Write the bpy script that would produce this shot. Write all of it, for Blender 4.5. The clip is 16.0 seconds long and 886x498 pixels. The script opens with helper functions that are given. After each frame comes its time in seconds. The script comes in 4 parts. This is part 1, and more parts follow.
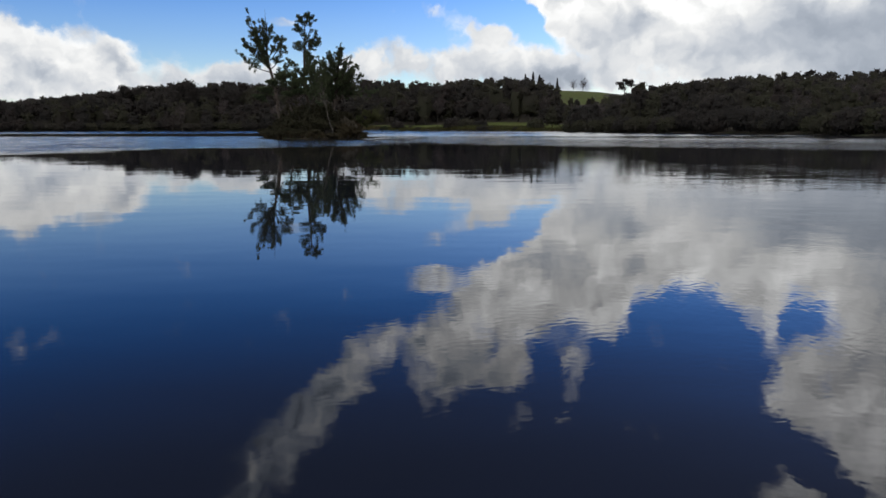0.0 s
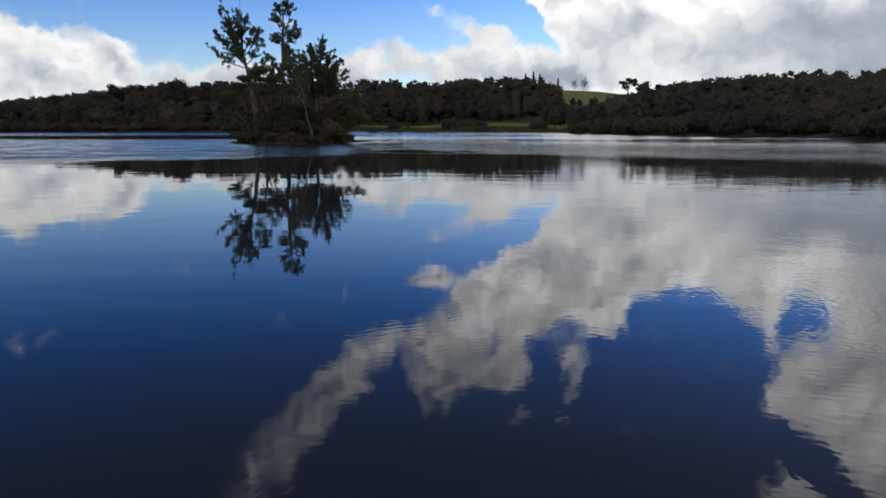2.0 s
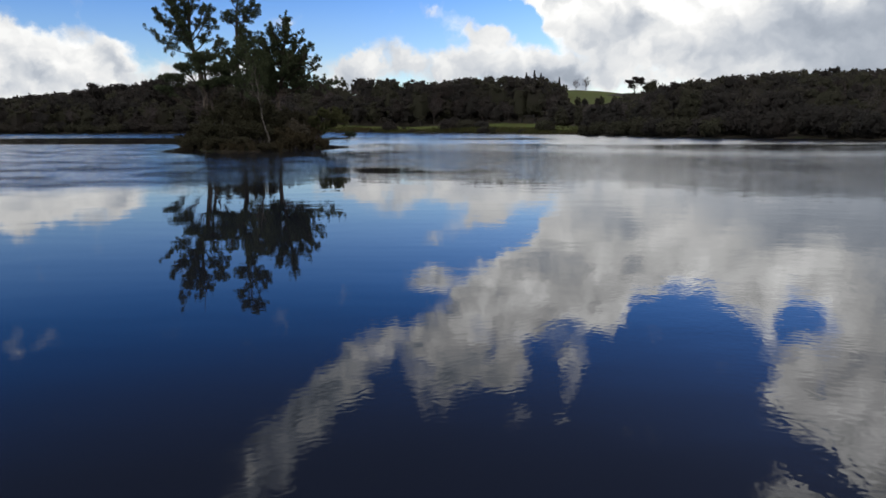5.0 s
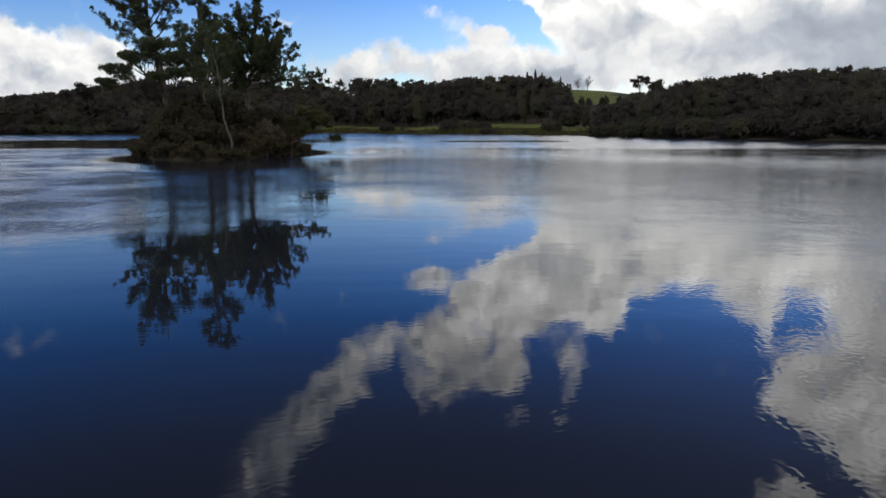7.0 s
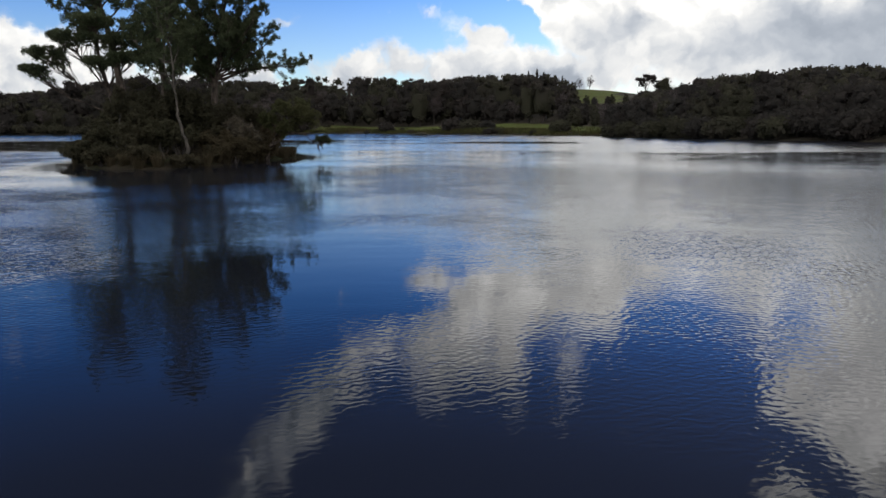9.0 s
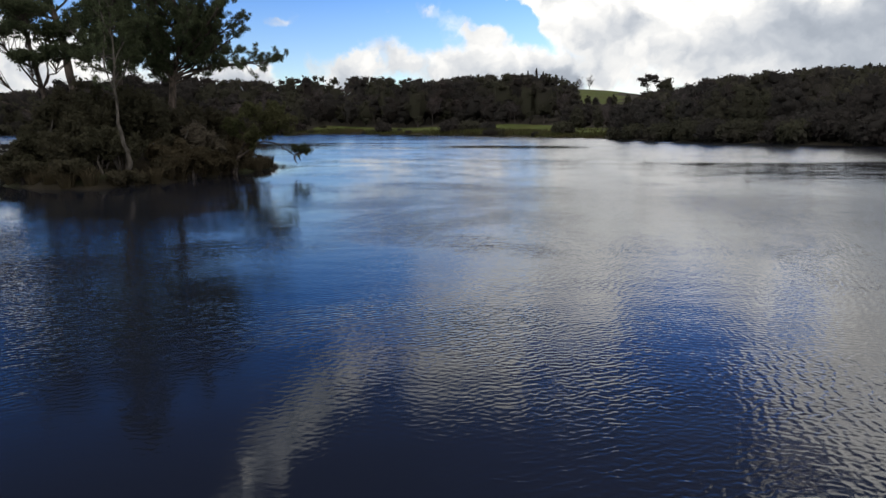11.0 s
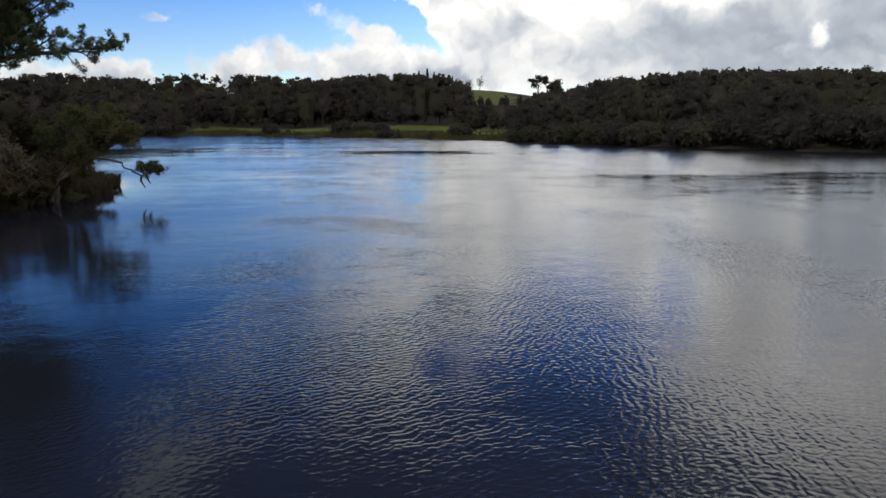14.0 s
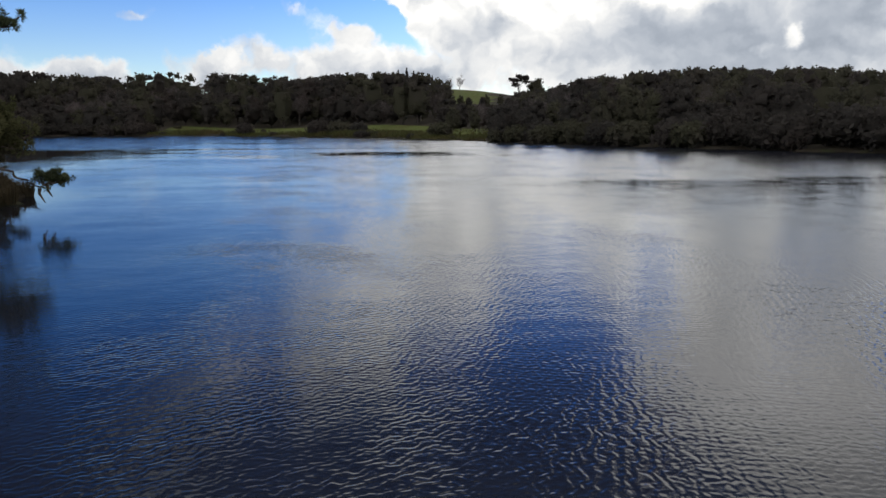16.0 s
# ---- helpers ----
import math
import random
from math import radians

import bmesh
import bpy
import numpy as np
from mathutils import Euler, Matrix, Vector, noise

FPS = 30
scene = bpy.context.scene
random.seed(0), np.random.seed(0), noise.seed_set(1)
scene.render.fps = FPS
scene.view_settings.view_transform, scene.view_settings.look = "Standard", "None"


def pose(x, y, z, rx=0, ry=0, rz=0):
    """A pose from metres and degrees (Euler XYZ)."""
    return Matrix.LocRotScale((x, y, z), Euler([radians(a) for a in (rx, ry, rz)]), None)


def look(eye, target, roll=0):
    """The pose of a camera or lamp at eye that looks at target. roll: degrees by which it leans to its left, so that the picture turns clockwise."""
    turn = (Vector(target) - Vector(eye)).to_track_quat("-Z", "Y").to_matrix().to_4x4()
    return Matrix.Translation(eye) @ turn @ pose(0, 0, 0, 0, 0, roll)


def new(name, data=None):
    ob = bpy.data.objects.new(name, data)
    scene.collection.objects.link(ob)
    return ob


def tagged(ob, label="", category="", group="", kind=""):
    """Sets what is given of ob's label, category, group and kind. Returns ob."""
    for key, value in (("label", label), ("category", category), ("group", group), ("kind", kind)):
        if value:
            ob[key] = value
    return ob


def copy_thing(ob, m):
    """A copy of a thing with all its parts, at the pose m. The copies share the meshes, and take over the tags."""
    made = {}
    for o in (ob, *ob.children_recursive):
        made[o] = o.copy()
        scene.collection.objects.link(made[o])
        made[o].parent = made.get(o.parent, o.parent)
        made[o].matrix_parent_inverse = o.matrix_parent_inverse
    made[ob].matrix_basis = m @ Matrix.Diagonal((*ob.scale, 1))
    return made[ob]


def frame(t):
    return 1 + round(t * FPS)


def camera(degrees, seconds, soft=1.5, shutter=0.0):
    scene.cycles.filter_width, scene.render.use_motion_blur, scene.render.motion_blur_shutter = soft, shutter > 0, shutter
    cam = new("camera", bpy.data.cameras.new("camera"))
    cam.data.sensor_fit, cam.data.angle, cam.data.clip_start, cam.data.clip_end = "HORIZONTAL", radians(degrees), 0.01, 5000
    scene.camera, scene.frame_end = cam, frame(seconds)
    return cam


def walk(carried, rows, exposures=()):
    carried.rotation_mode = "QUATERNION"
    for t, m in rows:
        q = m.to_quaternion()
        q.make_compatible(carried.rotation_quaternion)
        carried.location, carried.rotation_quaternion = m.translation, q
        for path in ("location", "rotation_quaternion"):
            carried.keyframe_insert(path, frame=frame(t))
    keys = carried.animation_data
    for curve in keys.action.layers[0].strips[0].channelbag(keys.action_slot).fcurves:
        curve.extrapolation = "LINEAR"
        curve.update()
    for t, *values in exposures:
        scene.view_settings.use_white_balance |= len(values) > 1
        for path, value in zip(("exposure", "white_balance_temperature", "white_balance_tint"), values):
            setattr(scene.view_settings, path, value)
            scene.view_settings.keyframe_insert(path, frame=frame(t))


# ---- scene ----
def look_by(x, y, z, yaw, pitch, roll):
    """A pose by heading (to the left of north), tilt and lean in degrees."""
    return pose(x, y, z, 0, 0, yaw) @ pose(0, 0, 0, 90 + pitch, 0, 0) @ pose(0, 0, 0, 0, 0, roll)


cam = camera(63.0, 16.0)
PATH = [
    (0.0, look_by(0.00, 0.00, 1.16, -0.00, -9.58, -0.12)),
    (0.5, look_by(0.04, 2.26, 1.26, -0.02, -9.59, -0.12)),
    (1.0, look_by(0.15, 4.52, 1.35, -0.02, -9.58, -0.13)),
    (1.5, look_by(0.28, 6.87, 1.39, -0.03, -9.58, -0.13)),
    (2.0, look_by(0.35, 9.34, 1.39, -0.05, -9.58, -0.12)),
    (2.5, look_by(0.42, 11.89, 1.38, -0.07, -9.58, -0.12)),
    (3.0, look_by(0.52, 14.50, 1.41, -0.06, -9.57, -0.12)),
    (3.5, look_by(0.57, 17.11, 1.45, -0.08, -9.57, -0.13)),
    (4.0, look_by(0.52, 19.75, 1.48, -0.12, -9.57, -0.13)),
    (6.5, look_by(0.25, 32.35, 1.66, -0.20, -9.51, -0.18)),
    (7.0, look_by(0.15, 34.57, 1.66, -0.23, -9.52, -0.18)),
    (7.5, look_by(0.03, 36.82, 1.65, -0.26, -9.49, -0.18)),
    (8.0, look_by(-0.16, 39.12, 1.64, -0.28, -9.49, -0.18)),
    (8.5, look_by(-0.38, 41.38, 1.63, -0.29, -9.50, -0.19)),
    (9.0, look_by(-0.57, 43.55, 1.64, -0.31, -9.52, -0.18)),
    (10.0, look_by(-0.56, 46.75, 1.80, -0.36, -9.53, -0.13)),
    (11.0, look_by(-0.55, 49.25, 2.00, -0.45, -9.55, -0.07)),
    (11.3, look_by(-0.55, 49.90, 2.05, -0.70, -9.55, -0.06)),
    (11.5, look_by(-0.55, 50.33, 2.08, -1.56, -9.56, -0.05)),
    (12.0, look_by(-0.66, 51.59, 2.18, -3.97, -9.55, -0.05)),
    (12.5, look_by(-0.76, 52.79, 2.25, -4.23, -9.55, -0.05)),
    (13.0, look_by(-0.81, 53.91, 2.30, -5.39, -9.56, -0.05)),
    (13.5, look_by(-0.83, 55.11, 2.36, -7.88, -9.56, -0.06)),
    (14.0, look_by(-0.75, 56.26, 2.36, -8.96, -9.57, -0.07)),
    (14.5, look_by(-0.62, 57.33, 2.33, -9.57, -9.58, -0.08)),
    (15.0, look_by(-0.40, 58.43, 2.33, -9.96, -9.58, -0.09)),
    (15.5, look_by(-0.12, 59.54, 2.34, -10.26, -9.59, -0.10)),
    (16.0, look_by(0.10, 60.67, 2.34, -10.51, -9.59, -0.10)),
]

walk(cam, PATH, [(0.0, -0.07, 6430, 10), (6.5, 0.0, 6520, 10), (9.0, 0.05, 6570, 10), (11.5, 0.13, 6620, 10), (13.5, 0.11, 6620, 10), (16.0, 0.07, 6560, 10)])

# ---- world: clear blue sky with cumulus banks, sun behind the clouds ----
SUN_AZ, SUN_EL = 48.0, 46.0
world = bpy.data.worlds.new("world")
scene.world = world
world.use_nodes = True
WT = world.node_tree
BG = WT.nodes["Background"]


def wn(kind, **settings):
    n = WT.nodes.new(kind)
    for k, v in settings.items():
        if k == "operation":
            n.operation = v
        elif k == "clamp":
            n.use_clamp = v
    return n


def wmath(op, a, b=None, c=None, clamp=False):
    n = wn("ShaderNodeMath", operation=op, clamp=clamp)
    for i, v in enumerate((a, b, c)):
        if v is None:
            continue
        if isinstance(v, (int, float)):
            n.inputs[i].default_value = v
        else:
            WT.links.new(v, n.inputs[i])
    return n.outputs[0]


def wramp(v, lo, hi, a=0.0, b=1.0):
    n = wn("ShaderNodeMapRange")
    n.interpolation_type = "SMOOTHSTEP"
    WT.links.new(v, n.inputs["Value"])
    for k, x in (("From Min", lo), ("From Max", hi), ("To Min", a), ("To Max", b)):
        n.inputs[k].default_value = x
    return n.outputs[0]


def wnoise(vec, scale, detail, rough, out="Fac"):
    n = wn("ShaderNodeTexNoise")
    n.inputs["Scale"].default_value = scale
    n.inputs["Detail"].default_value = detail
    n.inputs["Roughness"].default_value = rough
    WT.links.new(vec, n.inputs["Vector"])
    return n.outputs[out]


def wmix(fac, a, b):
    n = wn("ShaderNodeMix")
    n.data_type = "RGBA"
    for v, i in ((fac, 0), (a, 6), (b, 7)):
        if isinstance(v, (int, float)):
            n.inputs[i].default_value = v
        elif isinstance(v, tuple):
            n.inputs[i].default_value = (*v, 1)
        else:
            WT.links.new(v, n.inputs[i])
    return n.outputs[2]


sky = wn("ShaderNodeTexSky")
sky.sky_type = "NISHITA"
sky.sun_disc = False
sky.sun_elevation, sky.sun_rotation = radians(SUN_EL), radians(SUN_AZ)
sky.air_density, sky.dust_density, sky.ozone_density = 1.0, 0.3, 4.0

coord = wn("ShaderNodeTexCoord").outputs["Generated"]
sep = wn("ShaderNodeSeparateXYZ")
WT.links.new(coord, sep.inputs[0])
az = wmath("MULTIPLY", wmath("ARCTAN2", sep.outputs[0], sep.outputs[1]), 57.2958)
el = wmath("MULTIPLY", wmath("ARCSINE", sep.outputs[2]), 57.2958)
comb = wn("ShaderNodeCombineXYZ")
WT.links.new(az, comb.inputs[0])
WT.links.new(el, comb.inputs[1])
flat = comb.outputs[0]


def wvec(op, a, b):
    n = wn("ShaderNodeVectorMath", operation=op)
    for v, i in ((a, 0), (b, 1)):
        if isinstance(v, tuple):
            n.inputs[i].default_value = v
        elif v is not None:
            WT.links.new(v, n.inputs[i])
    return n


# billowing: the place is shifted by two sizes of noise before the puffs are read
shift_a = wvec("MULTIPLY", wvec("SUBTRACT", wnoise(flat, 0.22, 3.0, 0.55, "Color"), (0.5, 0.5, 0.5)).outputs[0], (3.6, 2.6, 0)).outputs[0]
shift_b = wvec("MULTIPLY", wvec("SUBTRACT", wnoise(flat, 0.9, 4.0, 0.6, "Color"), (0.5, 0.5, 0.5)).outputs[0], (1.6, 1.3, 0)).outputs[0]
billow = wvec("ADD", wvec("ADD", flat, shift_a).outputs[0], shift_b).outputs[0]


class Bank:
    """Clouds summed from soft puffs: heading, height, half width, half height, tilt (degrees) and weight."""

    def __init__(self):
        self.total = None

    def puff(self, a, e, w, h, tilt=0, weight=1.0):
        m = wn("ShaderNodeMapping")
        m.vector_type = "TEXTURE"
        m.inputs["Location"].default_value = (a, e, 0)
        m.inputs["Rotation"].default_value = (0, 0, radians(tilt))
        m.inputs["Scale"].default_value = (w, h, 1)
        at = billow
        if self.total is not None:
            # a vanishing share of the sum so far keeps the puffs worked out one after the other
            n = wn("ShaderNodeVectorMath", operation="MULTIPLY_ADD")
            WT.links.new(self.total, n.inputs[0])
            n.inputs[1].default_value = (1e-7, 1e-7, 0)
            WT.links.new(billow, n.inputs[2])
            at = n.outputs[0]
        WT.links.new(at, m.inputs["Vector"])
        v = wramp(wvec("LENGTH", m.outputs[0], None).outputs[1], 1.25, 0.25, 0.0, weight)
        self.total = v if self.total is None else wmath("ADD", self.total, v)


bank = Bank()
puff = bank.puff
# cumulus heap and the low deck beside it
puff(-30.4, 4.9, 3.6, 2.9)
puff(-25.8, 5.7, 2.6, 2.3, 0, 1.1)
puff(-23.6, 5.0, 1.9, 1.9, 0, 1.1)
puff(-28.5, 3.8, 4.0, 2.5)
puff(-27.6, 2.5, 6.7, 1.8)
puff(-19.1, 3.3, 7.6, 2.1, 0, 1.1)
puff(-14.7, 3.9, 2.7, 1.8, 0, 0.9)
puff(-38.0, 4.0, 6.0, 3.0)
# middle bank with its plume
puff(-4.4, 5.0, 3.0, 2.5)
puff(-0.1, 4.5, 3.6, 2.0)
puff(3.8, 5.1, 4.0, 2.3)
puff(7.2, 4.2, 3.6, 2.0)
puff(-6.4, 3.9, 1.8, 1.6, 0, 0.8)
puff(-8.4, 3.9, 2.9, 1.9, 0, 1.0)
puff(1.2, 7.9, 2.9, 1.3, -27, 0.62)
puff(3.2, 7.0, 2.4, 1.0, -22, 0.55)
puff(-1.2, 8.6, 1.6, 0.5, 0, 0.35)
# bright bank under the sun
puff(11.4, 6.2, 4.5, 3.4)
puff(16.7, 7.1, 5.8, 4.3)
puff(21.3, 6.5, 5.8, 4.3)
puff(26.7, 6.2, 5.8, 4.3)
puff(30.4, 6.0, 4.9, 4.9)
puff(34.1, 5.7, 5.4, 5.4)
puff(37.5, 5.5, 5.4, 5.4)
puff(43.0, 6.0, 6.4, 5.8)
puff(13.4, 9.2, 6.7, 2.7)
puff(15.0, 2.6, 16.0, 2.4, 0, 0.8)
puff(-11.8, 7.5, 1.9, 0.8, 0, 0.75)
# high cloud over the lake
puff(-1.1, 11.8, 2.4, 2.2, 0, 1.0)
puff(14.1, 9.7, 10.8, 4.3)
puff(20.7, 9.0, 8.5, 3.8)
puff(9.8, 13.4, 6.7, 4.3)
puff(5.3, 12.2, 5.4, 3.6)
puff(3.0, 16.2, 5.2, 4.3)
puff(-1.1, 18.3, 4.2, 4.1, 0, 0.72)
puff(0.9, 20.4, 4.0, 2.7, 0, 0.48)
puff(5.6, 19.4, 2.7, 2.2)
puff(12.5, 13.5, 2.7, 2.9)
puff(10.4, 19.2, 1.7, 3.1, 0, 0.8)
puff(5.9, 22.6, 1.3, 1.2, 0, 0.6)
puff(10.1, 22.8, 1.5, 0.7, 0, 0.6)
# slanting streak
puff(-3.4, 16.5, 2.8, 1.7, 0, 0.4)
puff(-8.2, 19.9, 6.2, 2.6, -42, 1.05)
puff(-14.4, 25.0, 7.6, 3.5, -47, 0.98)
# high cloud towards the sun
puff(28.3, 9.7, 6.7, 5.4)
puff(31.6, 18.2, 6.2, 4.4)
puff(34.4, 21.5, 6.7, 4.9)
puff(27.6, 26.0, 3.4, 2.2, 0, 0.9)
puff(31.7, 12.8, 3.6, 5.8)
puff(24.3, 13.7, 2.0, 3.1, 0, 0.7)
puff(26.6, 16.6, 2.7, 1.8, 0, 0.8)
puff(38.6, 14.6, 6.7, 11.2)
puff(46.0, 26.0, 12.0, 14.0)
puff(26.9, 19.4, 3.2, 2.2, 15, 0.9)
puff(32.4, 22.4, 2.6, 1.6, 25, 0.8)
# faint shreds
puff(-30.7, 14.4, 3.8, 1.6, 0, 0.5)
puff(-8.2, 13.6, 2.2, 1.4, 0, 0.6)
puff(-12.5, 14.5, 2.0, 1.0, 0, 0.4)

gap = Bank()
gap.puff(27.6, 13.2, 2.5, 1.8, 20, 0.20)
gap.puff(26.0, 14.4, 1.2, 1.0, 0, 0.3)
gap.puff(27.6, 23.3, 4.6, 1.0, 26, 1.1)
gap.puff(6.0, 8.2, 3.7, 1.3, -30, 0.92)
gap.puff(-3.8, 19.2, 0.9, 1.5, 25, 0.45)
gap.puff(3.4, 9.7, 2.4, 1.3, 0, 0.5)

grey = Bank()
grey.puff(13.8, 7.4, 2.7, 1.6, 0, 0.9)
grey.puff(10.8, 4.8, 3.2, 1.6, 0, 0.5)
grey.puff(21.5, 5.6, 3.4, 1.5, 0, 0.5)
grey.puff(27.0, 4.6, 15.0, 4.0, 0, 0.55)
grey.puff(28.4, 6.1, 4.9, 2.7)
grey.puff(30.9, 4.2, 4.0, 2.7)
grey.puff(36.0, 6.0, 7.0, 4.0, 0, 0.5)
grey.puff(35.4, 6.4, 1.0, 0.9, 0, -1.6)
grey.puff(33.2, 5.6, 0.8, 0.6, 0, -0.8)
grey.puff(-27.6, 3.6, 9.0, 3.5, 0, -0.6)
grey.puff(-27.5, 5.4, 7.0, 2.4, 0, -0.8)
grey.puff(-19.0, 2.6, 8.0, 1.6, 0, 0.2)
grey.puff(5.1, 3.6, 6.7, 1.0, 0, 0.5)
grey.puff(8.5, 3.6, 2.7, 1.1)
grey.puff(9.8, 11.4, 2.5, 2.0)
grey.puff(31.4, 10.0, 2.2, 5.5, 0, 0.8)
grey.puff(28.5, 17.0, 4.0, 2.0, 0, 0.7)
grey.puff(31.6, 15.9, 2.7, 2.7, 0, 0.7)
grey.puff(1.7, 18.9, 3.6, 2.7, 0, 0.6)
grey.puff(24.9, 8.3, 2.7, 2.7, 0, 0.6)
grey.puff(38.0, 20.5, 9.0, 5.0, 0, -0.7)
grey.puff(39.0, 11.0, 4.6, 6.0, 0, 1.5)
grey.puff(33.4, 12.0, 2.8, 5.5, 0, 0.7)
grey.puff(-12.0, 23.0, 8.0, 4.5, -45, 0.9)
grey.puff(4.0, 19.0, 7.0, 3.0, 0, 0.4)
grey.puff(15.5, 11.0, 1.6, 2.2, 0, 0.7)
grey.puff(22.5, 10.5, 1.6, 2.6, 0, 0.6)
grey.puff(9.0, 16.5, 1.8, 2.0, 0, 0.6)

# scattered cumulus over the unseen rest of the sky, made up as fill light
around = wmath("MAXIMUM", wramp(wmath("ABSOLUTE", az), 44.0, 60.0), wramp(el, 32.0, 44.0))
fill_cloud = wmath("MULTIPLY", wramp(wnoise(coord, 2.6, 5.0, 0.55), 0.40, 0.56), around)
mass = wmath("ADD", wmath("SUBTRACT", wramp(bank.total, 0.0, 1.7, 0.0, 1.25), gap.total), fill_cloud)
ragged = wmath("MULTIPLY", wmath("SUBTRACT", wnoise(billow, 0.42, 4.0, 0.52), 0.5), 1.45)
cover = wramp(wmath("ADD", mass, ragged), 0.19, 0.96)

# sunward faces are bright, the thick undersides grey
relief_a = wnoise(billow, 0.38, 3.0, 0.46)
relief_b = wnoise(wvec("ADD", billow, (0.5, 0.7, 0)).outputs[0], 0.38, 3.0, 0.46)
relief = wmath("MULTIPLY", wmath("SUBTRACT", relief_a, relief_b), wramp(el, 7.0, 12.0, 0.75, 2.2))
near_sun = wramp(wvec("LENGTH", wvec("MULTIPLY", wvec("SUBTRACT", flat, (23.0, 15.0, 0)).outputs[0], (0.031, 0.042, 0)).outputs[0], None).outputs[1], 1.2, 0.0)
thick = wramp(bank.total, 0.5, 2.6)
glow = wmath("MULTIPLY", near_sun, wramp(el, 4.0, 14.0, 0.36, 0.88))
# unseen clouds get extra brightness, most opposite the sun, to fill the shaded woods
away = wramp(wmath("ADD", wmath("MULTIPLY", sep.outputs[0], math.sin(radians(SUN_AZ))), wmath("MULTIPLY", sep.outputs[1], math.cos(radians(SUN_AZ)))), -0.1, -0.9)
lit = wmath("ADD", wmath("ADD", wmath("ADD", 0.79, wmath("MULTIPLY", around, 1.2)), relief), wmath("ADD", glow, wmath("MULTIPLY", away, 1.3)))
lit = wmath("SUBTRACT", lit, wmath("MULTIPLY", thick, 0.17))
lit = wmath("MULTIPLY", lit, wramp(grey.total, -1.0, 1.5, 1.22, 0.55))
lit = wmath("MAXIMUM", lit, 0.25)
white = wmix(wramp(lit, 0.3, 1.0), (0.80, 0.91, 1.08), (1.0, 1.0, 0.985))
cloud = wvec("SCALE", white, None)
WT.links.new(lit, cloud.inputs["Scale"])

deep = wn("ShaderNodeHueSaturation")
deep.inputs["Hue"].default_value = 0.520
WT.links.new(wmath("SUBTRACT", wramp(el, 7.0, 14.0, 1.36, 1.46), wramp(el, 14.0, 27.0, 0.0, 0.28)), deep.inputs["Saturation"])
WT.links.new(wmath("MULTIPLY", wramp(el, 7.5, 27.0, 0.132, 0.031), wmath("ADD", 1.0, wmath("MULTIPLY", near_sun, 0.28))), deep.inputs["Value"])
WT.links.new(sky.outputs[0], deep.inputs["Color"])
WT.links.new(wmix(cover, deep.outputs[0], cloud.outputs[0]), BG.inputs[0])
BG.inputs[1].default_value = 1.0
world.cycles.sampling_method = "MANUAL"
world.cycles.sample_map_resolution = 512

sun = new("sun", bpy.data.lights.new("sun", "SUN"))
sun.data.energy, sun.data.angle, sun.data.color = 0.6, radians(10), (1.0, 0.95, 0.86)
_d = Vector((math.sin(radians(SUN_AZ)) * math.cos(radians(SUN_EL)), math.cos(radians(SUN_AZ)) * math.cos(radians(SUN_EL)), math.sin(radians(SUN_EL))))
sun.matrix_world = look(_d * 300, (0, 0, 0))


# ---- materials ----
class Mat:
    def __init__(self, name):
        self.m = bpy.data.materials.new(name)
        self.m.use_nodes = True
        self.t = self.m.node_tree
        self.b = self.t.nodes["Principled BSDF"]

    def n(self, kind):
        return self.t.nodes.new(kind)

    def link(self, a, b):
        self.t.links.new(a, b)

    def noise(self, scale, detail=4.0, rough=0.55, stretch=(1, 1, 1), where="Object"):
        c, mp, n = self.n("ShaderNodeTexCoord"), self.n("ShaderNodeMapping"), self.n("ShaderNodeTexNoise")
        mp.inputs["Scale"].default_value = stretch
        n.inputs["Scale"].default_value, n.inputs["Detail"].default_value, n.inputs["Roughness"].default_value = scale, detail, rough
        self.link(c.outputs[where], mp.inputs[0])
        self.link(mp.outputs[0], n.inputs["Vector"])
        return n.outputs["Fac"]

    def ramp(self, v, lo, hi, a=0.0, b=1.0):
        n = self.n("ShaderNodeMapRange")
        n.interpolation_type = "SMOOTHSTEP"
        self.link(v, n.inputs["Value"])
        for k, x in (("From Min", lo), ("From Max", hi), ("To Min", a), ("To Max", b)):
            n.inputs[k].default_value = x
        return n.outputs[0]

    def math(self, op, a, b):
        n = self.n("ShaderNodeMath")
        n.operation = op
        for v, i in ((a, 0), (b, 1)):
            if isinstance(v, (int, float)):
                n.inputs[i].default_value = v
            else:
                self.link(v, n.inputs[i])
        return n.outputs[0]

    def mix(self, fac, a, b):
        n = self.n("ShaderNodeMix")
        n.data_type = "RGBA"
        for v, i in ((fac, 0), (a, 6), (b, 7)):
            if isinstance(v, (int, float)):
                n.inputs[i].default_value = v
            elif isinstance(v, tuple):
                n.inputs[i].default_value = (*v, 1)
            else:
                self.link(v, n.inputs[i])
        return n.outputs[2]

    def bump(self, height, strength, distance):
        n = self.n("ShaderNodeBump")
        n.inputs["Strength"].default_value, n.inputs["Distance"].default_value = strength, distance
        self.link(height, n.inputs["Height"])
        self.link(n.outputs[0], self.b.inputs["Normal"])

    def colour(self, c):
        self.link(c, self.b.inputs["Base Color"])


